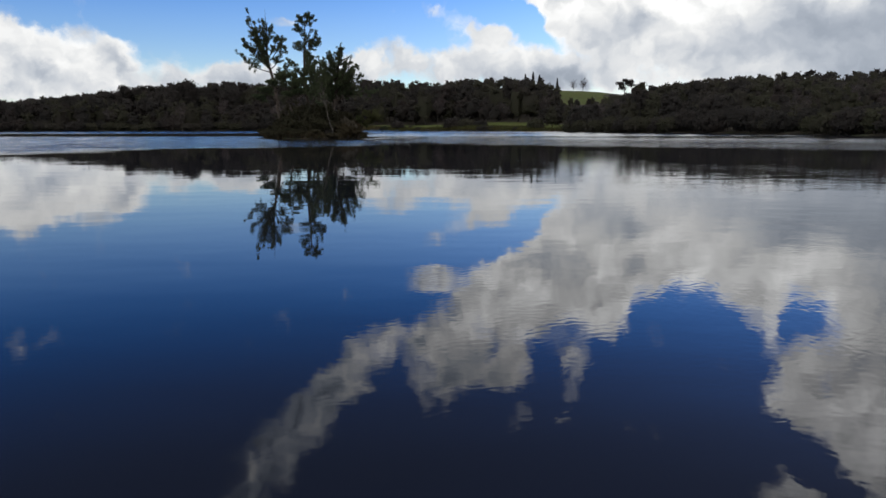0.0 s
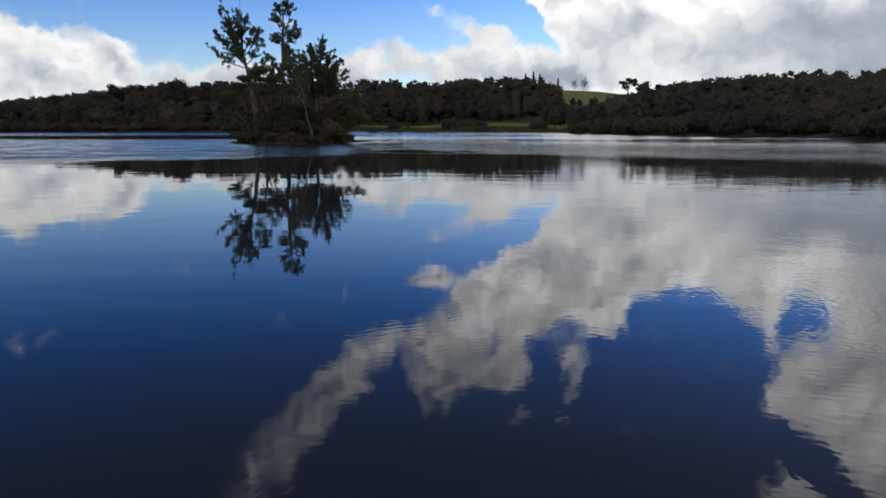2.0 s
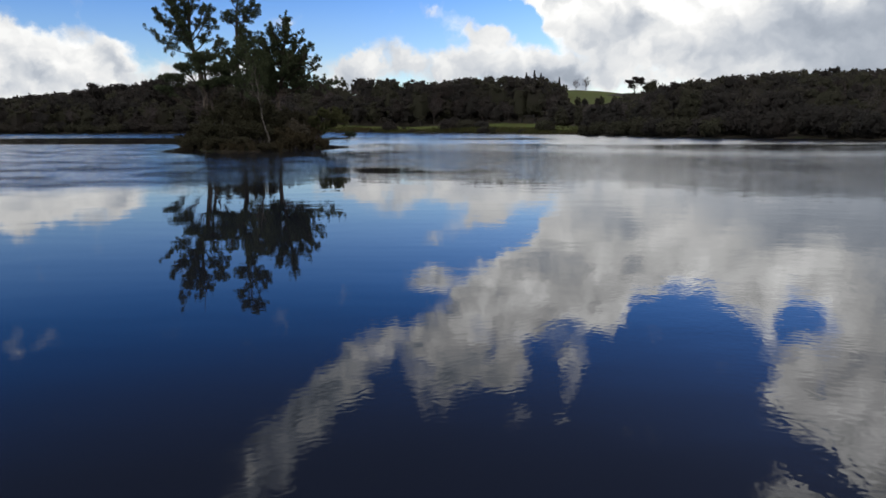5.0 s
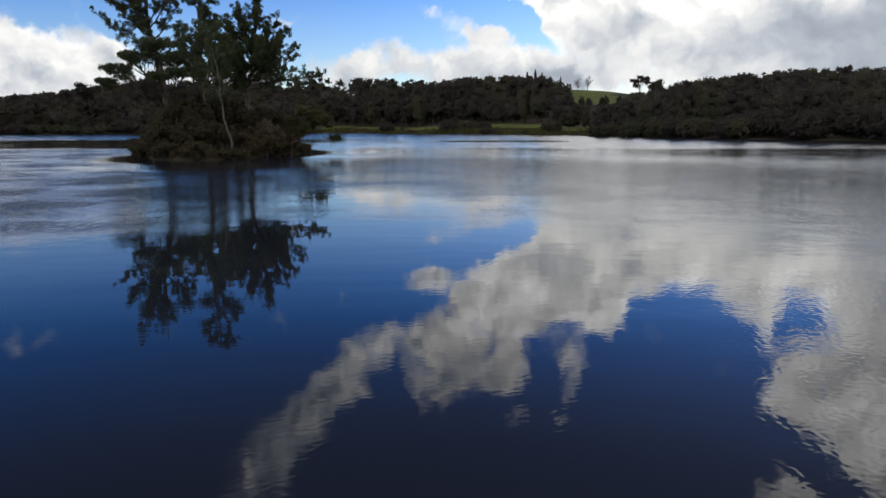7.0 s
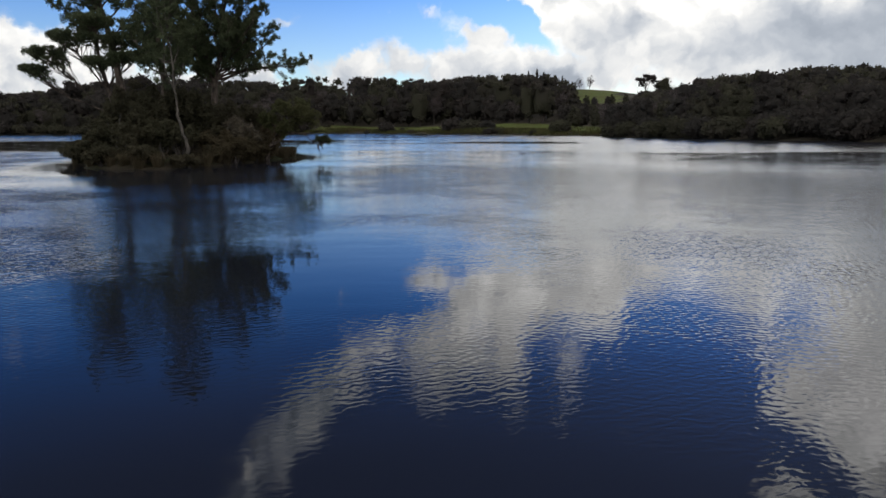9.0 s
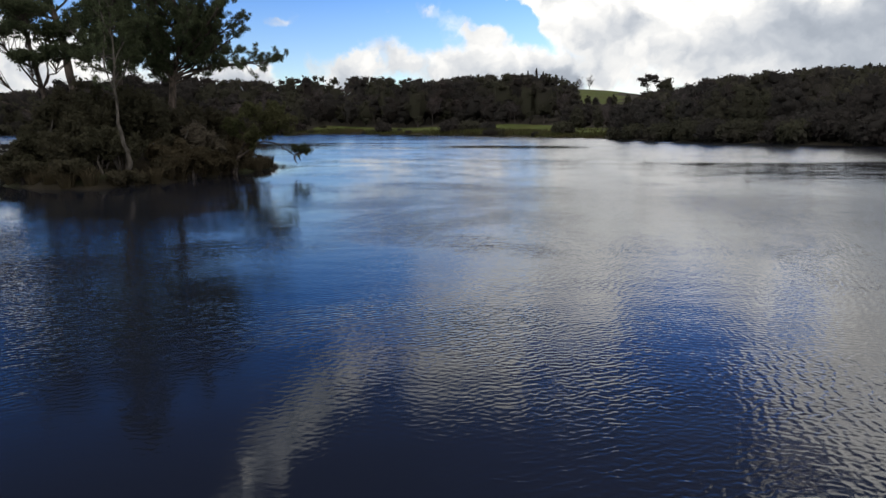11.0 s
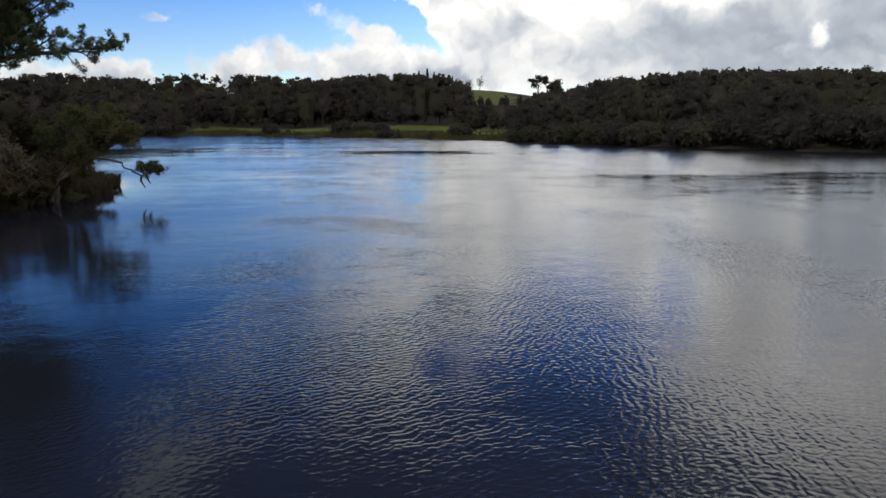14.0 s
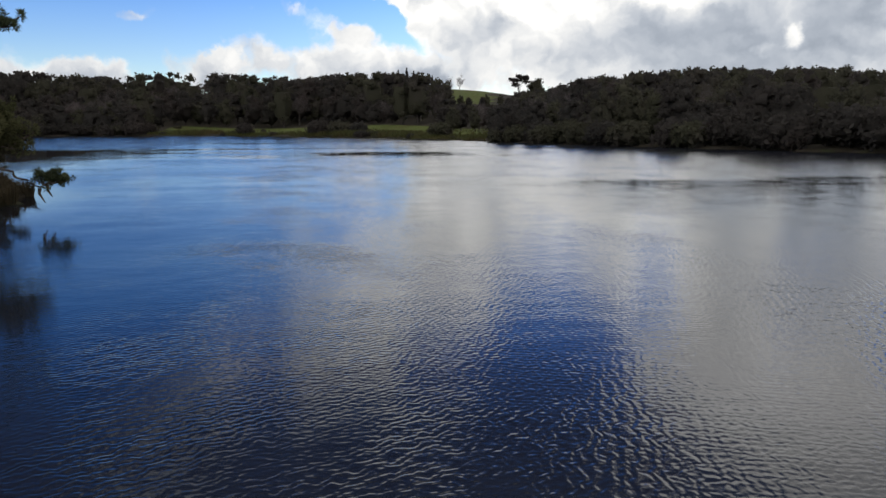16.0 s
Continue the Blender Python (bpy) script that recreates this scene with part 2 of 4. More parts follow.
def leaf_material(name, dark, light, other, rough=0.85, tree_wide=True):
    m = Mat(name)
    geo, info = m.n("ShaderNodeNewGeometry"), m.n("ShaderNodeObjectInfo")
    grain = m.ramp(m.noise(1.7, 4.0, 0.7), 0.3, 0.7)
    c = m.mix(m.math("ADD", m.math("MULTIPLY", geo.outputs["Random Per Island"], 0.5), m.math("MULTIPLY", grain, 0.5)), dark, light)
    c = m.mix(m.ramp(m.noise(0.09, 2.0, 0.5, where="Generated" if not tree_wide else "Object"), 0.45, 0.7), c, other)
    c2 = m.mix(m.math("MULTIPLY", info.outputs["Random"], 0.5), c, other)
    m.colour(c2)
    m.b.inputs["Roughness"].default_value = rough
    m.b.inputs["Specular IOR Level"].default_value = 0.03
    through_leaf, both = m.n("ShaderNodeBsdfTranslucent"), m.n("ShaderNodeMixShader")
    m.link(c2, through_leaf.inputs["Color"])
    both.inputs[0].default_value = 0.55
    m.link(m.b.outputs[0], both.inputs[1])
    m.link(through_leaf.outputs[0], both.inputs[2])
    m.link(both.outputs[0], m.t.nodes["Material Output"].inputs["Surface"])
    return m.m


def bark_material(name, dark, light, scale=6.0):
    m = Mat(name)
    n = m.noise(scale, 6.0, 0.65, (1, 1, 0.25))
    c = m.mix(m.ramp(n, 0.35, 0.65), dark, light)
    c = m.mix(m.ramp(m.noise(1.3, 3.0), 0.5, 0.7), c, tuple(0.6 * x for x in dark))
    m.colour(c)
    m.b.inputs["Roughness"].default_value = 0.9
    m.b.inputs["Specular IOR Level"].default_value = 0.1
    m.bump(n, 0.8, 0.03)
    return m.m


NEEDLE = leaf_material("pine_needles", (0.040, 0.050, 0.030), (0.076, 0.092, 0.050), (0.060, 0.068, 0.036))
NEEDLE_SOFT = leaf_material("young_conifer_needles", (0.046, 0.050, 0.024), (0.082, 0.084, 0.038), (0.072, 0.066, 0.034))
SCRUB = leaf_material("scrub_leaves", (0.034, 0.033, 0.021), (0.050, 0.047, 0.029), (0.049, 0.040, 0.028))
DRY = leaf_material("dry_stems", (0.070, 0.060, 0.046), (0.135, 0.118, 0.092), (0.090, 0.072, 0.055))
RUST = leaf_material("rusty_sedge", (0.042, 0.034, 0.022), (0.080, 0.062, 0.039), (0.056, 0.048, 0.029))
LEAF = leaf_material("woodland_leaves", (0.030, 0.028, 0.027), (0.039, 0.037, 0.033), (0.043, 0.035, 0.032))
OLIVE = leaf_material("olive_leaves", (0.038, 0.038, 0.026), (0.054, 0.053, 0.033), (0.047, 0.041, 0.035))
TWIG = leaf_material("bare_twigs", (0.064, 0.055, 0.054), (0.096, 0.083, 0.080), (0.082, 0.062, 0.062), 0.8)
RUSH = leaf_material("rushes", (0.034, 0.038, 0.014), (0.060, 0.062, 0.024), (0.050, 0.040, 0.020))
BARK = bark_material("pine_bark", (0.024, 0.019, 0.016), (0.070, 0.055, 0.045))
PALE_BARK = bark_material("pale_bark", (0.022, 0.019, 0.016), (0.056, 0.049, 0.042), 4.0)
FAR_BARK = bark_material("woodland_bark", (0.022, 0.019, 0.017), (0.060, 0.050, 0.045), 3.0)


def grass_material():
    m = Mat("meadow_grass")
    c = m.mix(m.noise(0.07, 5.0, 0.6), (0.028, 0.041, 0.010), (0.068, 0.084, 0.022))
    c = m.mix(m.ramp(m.noise(0.16, 6.0, 0.7, (0.6, 2.0, 1)), 0.42, 0.66), c, (0.046, 0.038, 0.016))
    m.colour(c)
    m.b.inputs["Roughness"].default_value = 0.95
    m.b.inputs["Specular IOR Level"].default_value = 0.05
    m.bump(m.noise(3.0, 5.0, 0.7), 1.0, 0.15)
    return m.m


def litter_material():
    m = Mat("woodland_floor")
    c = m.mix(m.noise(0.3, 6.0, 0.65), (0.016, 0.014, 0.011), (0.034, 0.029, 0.022))
    m.colour(c)
    m.b.inputs["Roughness"].default_value = 0.95
    m.b.inputs["Specular IOR Level"].default_value = 0.05
    m.bump(m.noise(2.0, 6.0, 0.7), 1.0, 0.2)
    return m.m


def bank_material():
    m = Mat("peaty_bank")
    c = m.mix(m.noise(1.2, 6.0, 0.65), (0.010, 0.008, 0.006), (0.028, 0.023, 0.015))
    c = m.mix(m.ramp(m.noise(0.5, 4.0), 0.5, 0.65), c, (0.02, 0.023, 0.011))
    m.colour(c)
    m.b.inputs["Roughness"].default_value = 0.9
    m.b.inputs["Specular IOR Level"].default_value = 0.05
    m.bump(m.noise(5.0, 6.0, 0.7), 1.0, 0.08)
    return m.m


GRASS, LITTER, BANK = grass_material(), litter_material(), bank_material()


def water_material():
    m = Mat("lake_water")
    m.b.inputs["Base Color"].default_value = (0.006, 0.007, 0.011, 1)
    m.b.inputs["IOR"].default_value = 1.333
    co = m.n("ShaderNodeTexCoord").outputs["Object"]
    sp = m.n("ShaderNodeSeparateXYZ")
    m.link(co, sp.inputs[0])
    # the wind reaches the water from the island onward; nearer it lies calm, with cat's paws in bands
    patch = m.noise(0.05, 4.0, 0.6, (0.7, 1.6, 1))
    aside = m.math("ABSOLUTE", m.math("ADD", sp.outputs[0], 2.0), 0.0)
    edge = m.math("ADD", m.math("ADD", sp.outputs[1], m.math("MULTIPLY", m.math("SUBTRACT", patch, 0.5), 22.0)), m.math("ADD", m.math("MULTIPLY", aside, 0.85), m.ramp(sp.outputs[0], -1.0, -5.0, 0.0, 4.0)))
    wind = m.ramp(edge, 49.0, 57.0)
    streak = m.ramp(m.noise(0.03, 7.0, 0.70, (0.7, 4.6, 1)), 0.40, 0.56)
    streak = m.math("ADD", 0.5, m.math("MULTIPLY", m.math("SUBTRACT", streak, 0.5), m.ramp(sp.outputs[1], 95.0, 130.0, 0.08, 0.7)))
    far = m.ramp(edge, 66.0, 84.0)
    lane = m.math("MULTIPLY", m.math("MULTIPLY", m.ramp(sp.outputs[1], 92.0, 99.0), m.ramp(sp.outputs[1], 148.0, 138.0)), m.ramp(sp.outputs[0], -8.0, -22.0))
    gust = m.math("MULTIPLY", wind, m.math("ADD", m.math("SUBTRACT", 1.0, far), m.math("MULTIPLY", far, m.math("ADD", 0.5, m.math("MULTIPLY", streak, 0.5)))))
    # two calmer lanes lie across the open water right of the islet, broken by fine streaks
    fine = m.ramp(m.noise(0.12, 6.0, 0.72, (0.35, 4.0, 1)), 0.40, 0.60)
    fine = m.math("ADD", m.math("MULTIPLY", fine, 0.5), m.math("MULTIPLY", m.ramp(m.noise(0.8, 4.0, 0.6, (1.0, 0.7, 1)), 0.42, 0.58), 0.5))
    bend = m.math("ADD", m.math("ADD", sp.outputs[1], m.ramp(sp.outputs[0], 6.0, 20.0, 0.0, 6.0)), m.math("MULTIPLY", m.math("SUBTRACT", m.noise(0.03, 3.0, 0.5), 0.5), 14.0))
    calm_a = m.math("MULTIPLY", m.math("MULTIPLY", m.ramp(bend, 68.0, 84.0), m.ramp(bend, 98.0, 94.0)), m.math("MULTIPLY", m.ramp(sp.outputs[0], -9.5, -7.0), m.ramp(sp.outputs[0], 2.0, 9.0, 0.50, 0.66)))
    calm_b = m.math("MULTIPLY", m.math("MULTIPLY", m.ramp(bend, 119.0, 123.0), m.ramp(bend, 134.0, 128.0)), m.math("MULTIPLY", m.ramp(sp.outputs[0], -4.0, 3.0), m.ramp(sp.outputs[0], 20.0, 12.0)))
    calm = m.math("MULTIPLY", m.math("MAXIMUM", calm_a, calm_b), m.math("ADD", 0.45, m.math("MULTIPLY", fine, 0.65)))
    lane = m.math("MINIMUM", m.math("MAXIMUM", lane, calm), 1.0)
    # lee under the islet's near bank
    lee = m.n("ShaderNodeVectorMath")
    lee.operation = "LENGTH"
    lm = m.n("ShaderNodeMapping")
    lm.vector_type = "TEXTURE"
    lm.inputs["Location"].default_value, lm.inputs["Scale"].default_value = (-13.8, 82.0, 0), (5.0, 10.0, 1)
    m.link(co, lm.inputs[0])
    m.link(lm.outputs[0], lee.inputs[0])
    bare = m.ramp(lee.outputs["Value"], 1.0, 1.55, 0.05, 1.0)
    gust = m.math("MULTIPLY", m.math("MULTIPLY", gust, bare), m.ramp(sp.outputs[0], -4.0, -0.5, 0.85, 1.0))
    gust = m.math("MULTIPLY", gust, m.math("SUBTRACT", 1.0, m.math("MULTIPLY", lane, 0.92)))
    side = m.math("MULTIPLY", m.math("MULTIPLY", m.ramp(edge, 52.0, 60.0), m.ramp(sp.outputs[0], -3.0, -8.0)), m.math("MAXIMUM", m.ramp(sp.outputs[1], 67.0, 61.0), m.ramp(sp.outputs[0], -14.0, -18.0)))

    def train(turn, scale, warp):
        mp, wv = m.n("ShaderNodeMapping"), m.n("ShaderNodeTexWave")
        mp.inputs["Rotation"].default_value = (0, 0, radians(turn))
        wv.wave_type, wv.bands_direction, wv.wave_profile = "BANDS", "X", "SIN"
        for k, v in (("Scale", scale), ("Distortion", warp), ("Detail", 2.0), ("Detail Scale", 1.5), ("Detail Roughness", 0.6)):
            wv.inputs[k].default_value = v
        m.link(co, mp.inputs[0])
        m.link(mp.outputs[0], wv.inputs["Vector"])
        return wv.outputs["Fac"]

    # crossing trains of small wind waves, strong in patches, over a softer chop
    some, other = m.ramp(m.noise(0.33, 3.0, 0.55), 0.42, 0.66), m.ramp(m.noise(0.27, 3.0, 0.55, (1.3, 0.8, 1)), 0.44, 0.66)
    # crests run across the lake on one hand and along it on the other
    turned = m.ramp(m.math("ADD", sp.outputs[0], m.math("MULTIPLY", m.math("SUBTRACT", m.noise(0.5, 2.0, 0.5), 0.5), 3.0)), 0.2, 2.2)
    across = m.math("MULTIPLY", m.math("MULTIPLY", train(66, 3.5, 10.0), m.math("ADD", 0.25, some)), m.ramp(turned, 0.0, 1.0, 0.0016, 0.0003))
    along = m.math("MULTIPLY", m.math("MULTIPLY", train(24, 3.0, 9.0), m.math("ADD", 0.3, other)), m.ramp(turned, 0.0, 1.0, 0.0005, 0.0018))
    trains = m.math("ADD", m.math("ADD", across, along), m.math("MULTIPLY", train(112, 3.6, 6.0), 0.0004))
    trains = m.math("MULTIPLY", trains, m.ramp(sp.outputs[0], -3.5, -0.5, 0.6, 1.25))
    mid = m.noise(1.3, 3.0, 0.5, (1.0, 1.2, 1))
    swell = m.noise(0.35, 2.0, 0.5, (1.0, 2.2, 1))
    still = m.math("ADD", 0.12, m.math("MULTIPLY", m.ramp(sp.outputs[0], 0.2, 4.0), 0.32))
    ripple = m.math("ADD", m.math("MULTIPLY", m.math("MULTIPLY", mid, 0.0072), m.math("ADD", m.math("MULTIPLY", gust, 0.55), still)),
                    m.math("MULTIPLY", m.math("MULTIPLY", trains, m.math("ADD", 1.0, m.math("MULTIPLY", side, 4.2))), m.math("ADD", gust, m.math("MULTIPLY", still, 0.35))))
    height = m.math("ADD", ripple, m.math("MULTIPLY", swell, m.math("MULTIPLY", m.ramp(sp.outputs[1], 62.0, 95.0, 0.0036, 0.0008), m.math("SUBTRACT", 1.0, m.math("MULTIPLY", side, 0.8)))))
    m.bump(height, 1.0, 1.0)
    # farther out the wind piles the ripples into steeper faces turned down the lake
    lean = m.math("MULTIPLY", m.ramp(edge, 68.0, 92.0), m.math("ADD", 0.020, m.math("MULTIPLY", streak, 0.045)))
    lean = m.math("MAXIMUM", lean, m.math("MULTIPLY", side, 0.040))
    lean = m.math("ADD", lean, m.math("MULTIPLY", m.ramp(edge, 92.0, 112.0), m.ramp(sp.outputs[0], 4.0, 24.0, 0.0, 0.018)))
    lean = m.math("MULTIPLY", lean, bare)
    lean = m.math("MULTIPLY", lean, m.math("SUBTRACT", 1.0, m.math("MULTIPLY", lane, 0.95)))
    face, sums, norm = m.n("ShaderNodeCombineXYZ"), m.n("ShaderNodeVectorMath"), m.n("ShaderNodeVectorMath")
    m.link(m.math("MULTIPLY", lean, -1.0), face.inputs[1])
    sums.operation, norm.operation = "ADD", "NORMALIZE"
    m.link(m.b.inputs["Normal"].links[0].from_socket, sums.inputs[0])
    m.link(face.outputs[0], sums.inputs[1])
    m.link(sums.outputs[0], norm.inputs[0])
    m.link(norm.outputs[0], m.b.inputs["Normal"])
    m.link(m.math("ADD", 0.01, m.math("MULTIPLY", m.math("MULTIPLY", gust, m.math("SUBTRACT", 1.0, m.math("MULTIPLY", side, 0.55))), m.math("ADD", 0.09, m.math("MULTIPLY", far, m.math("ADD", 0.01, m.math("MULTIPLY", streak, 0.05)))))), m.b.inputs["Roughness"])
    return m.m


WATER = water_material()


# ---- mesh tools ----
def mesh_of(name, verts, faces, material, slots=None):
    """A mesh from arrays: verts (n, 3) and faces (m, 3 or 4)."""
    verts, faces = np.asarray(verts, np.float32), np.asarray(faces, np.int32)
    k = faces.shape[1]
    me = bpy.data.meshes.new(name)
    me.vertices.add(len(verts))
    me.vertices.foreach_set("co", verts.ravel())
    me.loops.add(faces.size)
    me.loops.foreach_set("vertex_index", faces.ravel())
    me.polygons.add(len(faces))
    me.polygons.foreach_set("loop_start", np.arange(0, faces.size, k, dtype=np.int32))
    for m in material if isinstance(material, (list, tuple)) else [material]:
        me.materials.append(m)
    if slots is not None:
        me.polygons.foreach_set("material_index", np.asarray(slots, np.int32))
    me.update(calc_edges=True)
    return me


def part(name, me, parent, label=""):
    ob = new(name, me)
    ob.parent = parent
    return tagged(ob, label)


def smooth(me):
    me.polygons.foreach_set("use_smooth", np.ones(len(me.polygons), bool))
    return me


def unit(v):
    v = np.asarray(v, float)
    return v / (np.linalg.norm(v, axis=-1, keepdims=True) + 1e-9)


def tube(points, radii, sides=6):
    """Verts and quads of a tapering tube along a line."""
    p, r = np.asarray(points, float), np.asarray(radii, float)
    t = unit(np.gradient(p, axis=0))
    ref = np.where(np.abs(t[:, 2:3]) > 0.9, [[1.0, 0, 0]], [[0, 0, 1.0]])
    u = unit(np.cross(t, ref))
    v = np.cross(t, u)
    a = np.arange(sides) * 2 * np.pi / sides
    ring = np.cos(a)[None, :, None] * u[:, None] + np.sin(a)[None, :, None] * v[:, None]
    verts = (p[:, None] + ring * r[:, None, None]).reshape(-1, 3)
    i, j = np.meshgrid(np.arange(len(p) - 1), np.arange(sides), indexing="ij")
    k = (j + 1) % sides
    faces = np.stack([i * sides + j, i * sides + k, (i + 1) * sides + k, (i + 1) * sides + j], -1).reshape(-1, 4)
    return verts, faces


def joined(pieces):
    vs, fs, base = [], [], 0
    for v, f in pieces:
        vs.append(v)
        fs.append(np.asarray(f) + base)
        base += len(v)
    return np.concatenate(vs), np.concatenate(fs)


def wander(rng, start, way, length, steps, bend=0.15, lift=0.0):
    """A crooked line from start."""
    p, d, out = np.array(start, float), unit(way), [np.array(start, float)]
    for _ in range(steps):
        d = unit(d + rng.normal(0, bend, 3) + (0, 0, lift / steps))
        p = p + d * length / steps
        out.append(p.copy())
    return np.array(out)


def leaves(rng, centres, spread, size, count, flat_bias=0.0, long=1.0):
    """Loose quads round each centre."""
    n = len(centres) * count
    c = np.repeat(centres, count, 0) + rng.normal(0, 1, (n, 3)) * np.asarray(spread)
    a = unit(rng.normal(0, 1, (n, 3)) * (1, 1, 1 - flat_bias))
    b = unit(np.cross(a, rng.normal(0, 1, (n, 3))))
    s = size * rng.uniform(0.6, 1.3, (n, 1))
    a, b = a * s * long, b * s * 0.6
    verts = np.stack([c - a, c + b * 0.9, c + a, c - b * 0.9], 1).reshape(-1, 3)
    return verts, np.arange(4 * n).reshape(-1, 4)


def tufts(rng, tips, ways, length, width, count):
    """Sprays of thin needles or blades at each tip, along its way."""
    n = len(tips) * count
    w = unit(np.repeat(ways, count, 0) * 0.4 + rng.normal(0, 0.8, (n, 3)))
    c = np.repeat(tips, count, 0) + w * length * 0.12
    side = unit(np.cross(w, rng.normal(0, 1, (n, 3)))) * width
    ln = length * rng.uniform(0.65, 1.2, (n, 1))
    verts = np.stack([c - side * 0.6, c + w * ln * 0.55 - side, c + w * ln, c + w * ln * 0.55 + side], 1).reshape(-1, 3)
    return verts, np.arange(4 * n).reshape(-1, 4)


# ---- the lake basin ----
SHORE = np.array([(50, 85), (51, 105), (48, 117), (42.5, 128), (37, 144), (29.5, 172), (17, 206), (6, 230), (-8, 250), (-40, 272), (-80, 276), (-130, 262),
                  (-200, 235), (-260, 150), (-240, 20), (-150, -80), (-40, -110), (40, -80), (66, -10), (56, 50)], float)
CENTRE = np.array((-60.0, 90.0))
_v = SHORE - CENTRE
_ang, _rad = np.arctan2(_v[:, 1], _v[:, 0]), np.hypot(_v[:, 0], _v[:, 1])
_o = np.argsort(_ang)
_ang, _rad = _ang[_o], _rad[_o]
_ang3 = np.concatenate([_ang - 2 * np.pi, _ang, _ang + 2 * np.pi])
_rad3 = np.concatenate([_rad, _rad, _rad])


def shore_radius(a):
    r = sum(np.interp(a + o, _ang3, _rad3) for o in (-0.03, 0.0, 0.03)) / 3
    return r + 1.2 * np.sin(a * 61) + 0.8 * np.sin(a * 143 + 1) + 0.5 * np.sin(a * 317)


def bank_distance(x, y):
    """About how far a place lies outside the shoreline."""
    dx, dy = np.asarray(x) - CENTRE[0], np.asarray(y) - CENTRE[1]
    a = np.arctan2(dy, dx)
    return (np.hypot(dx, dy) - shore_radius(a)) * 0.85


def hill(x, y):
    d = bank_distance(x, y)
    x, y = np.asarray(x, float), np.asarray(y, float)
    k = np.interp(x, [-260, -160, -60, 40, 150, 220], [0.020, 0.047, 0.092, 0.092, 0.052, 0.074])
    up = np.maximum(d, 0)
    z = k * up * np.clip(up / 90, 0.35, 1.0) + 0.35 * np.clip(up / 3, 0, 1)
    z = np.where(up > 420, k * 420 + (up - 420) * 0.01, z)
    rise = 9 * np.exp(-(((x - 120) / 60) ** 2 + ((y - 600) / 110) ** 2))
    z = z + rise + (0.35 * np.sin(x * 0.09) + 0.3 * np.sin(y * 0.11 + 2)) * np.clip(up / 25, 0, 1)
    return np.where(d < 0, np.maximum(d * 0.12, -3.0), z)


def meadow(x, y):
    d = bank_distance(x, y)
    a = np.degrees(np.arctan2(np.asarray(x), np.asarray(y) - 40))
    open_bank = (a > -10.5 + 0.04 * d) & (a < 12.6) & (np.asarray(y) > 166) & (d < 44 + 5 * np.sin(np.asarray(x) * 0.21))
    clearing = (a > 9.3) & (a < 13.8) & (np.asarray(y) > 400)
    return open_bank | clearing


def ground():
    rings = [-400, -25, -8, -2, 0, 1.5, 4, 8, 14, 22, 32, 45, 60, 80, 100, 125, 150, 180, 215, 255, 300, 350, 410, 480, 560, 700, 1000, 2200]
    n = 480
    a = np.linspace(-np.pi, np.pi, n, endpoint=False)
    rs = shore_radius(a)
    grid = []
    for d in rings:
        r = np.maximum(rs + d / 0.85, 2.0)
        x, y = CENTRE[0] + r * np.cos(a), CENTRE[1] + r * np.sin(a)
        grid.append(np.stack([x, y, hill(x, y)], -1))
    grid = np.array(grid)
    verts = np.concatenate([grid.reshape(-1, 3), [[CENTRE[0], CENTRE[1], -3.0]]])
    i, j = np.meshgrid(np.arange(len(rings) - 1), np.arange(n), indexing="ij")
    k = (j + 1) % n
    f = np.stack([i * n + j, (i + 1) * n + j, (i + 1) * n + k, i * n + k], -1).reshape(-1, 4)
    mid = verts[f].mean(1)
    d = bank_distance(mid[:, 0], mid[:, 1])
    slots = np.where(d < 1.0, 2, np.where((d < 7) & (np.sin(mid[:, 0] * 0.23) + np.sin(mid[:, 1] * 0.31) > -0.9), 1, 1 - meadow(mid[:, 0], mid[:, 1]).astype(int)))
    ob = new("ground", smooth(mesh_of("ground", verts, f, [GRASS, LITTER, BANK], slots)))
    tagged(ob, "grassy meadow and woodland floor rising round the lake", "ground", kind="structure")


def lake():
    xs = np.concatenate([np.linspace(-330, -40, 8), np.linspace(-30, 30, 13), np.linspace(40, 110, 6)])
    ys = np.concatenate([np.linspace(-160, -20, 6), np.linspace(-10, 100, 23), np.linspace(115, 330, 12)])
    gx, gy = np.meshgrid(xs, ys)
    v = np.stack([gx, gy, 0 * gx], -1).reshape(-1, 3)
    i, j = np.meshgrid(np.arange(len(ys) - 1), np.arange(len(xs) - 1), indexing="ij")
    w = len(xs)
    f = np.stack([i * w + j, i * w + j + 1, (i + 1) * w + j + 1, (i + 1) * w + j], -1).reshape(-1, 4)
    ob = new("water", mesh_of("water", v, f, WATER))
    tagged(ob, "dark blue lake water, calm with wind ripples", "water", kind="structure")


ground()
lake()


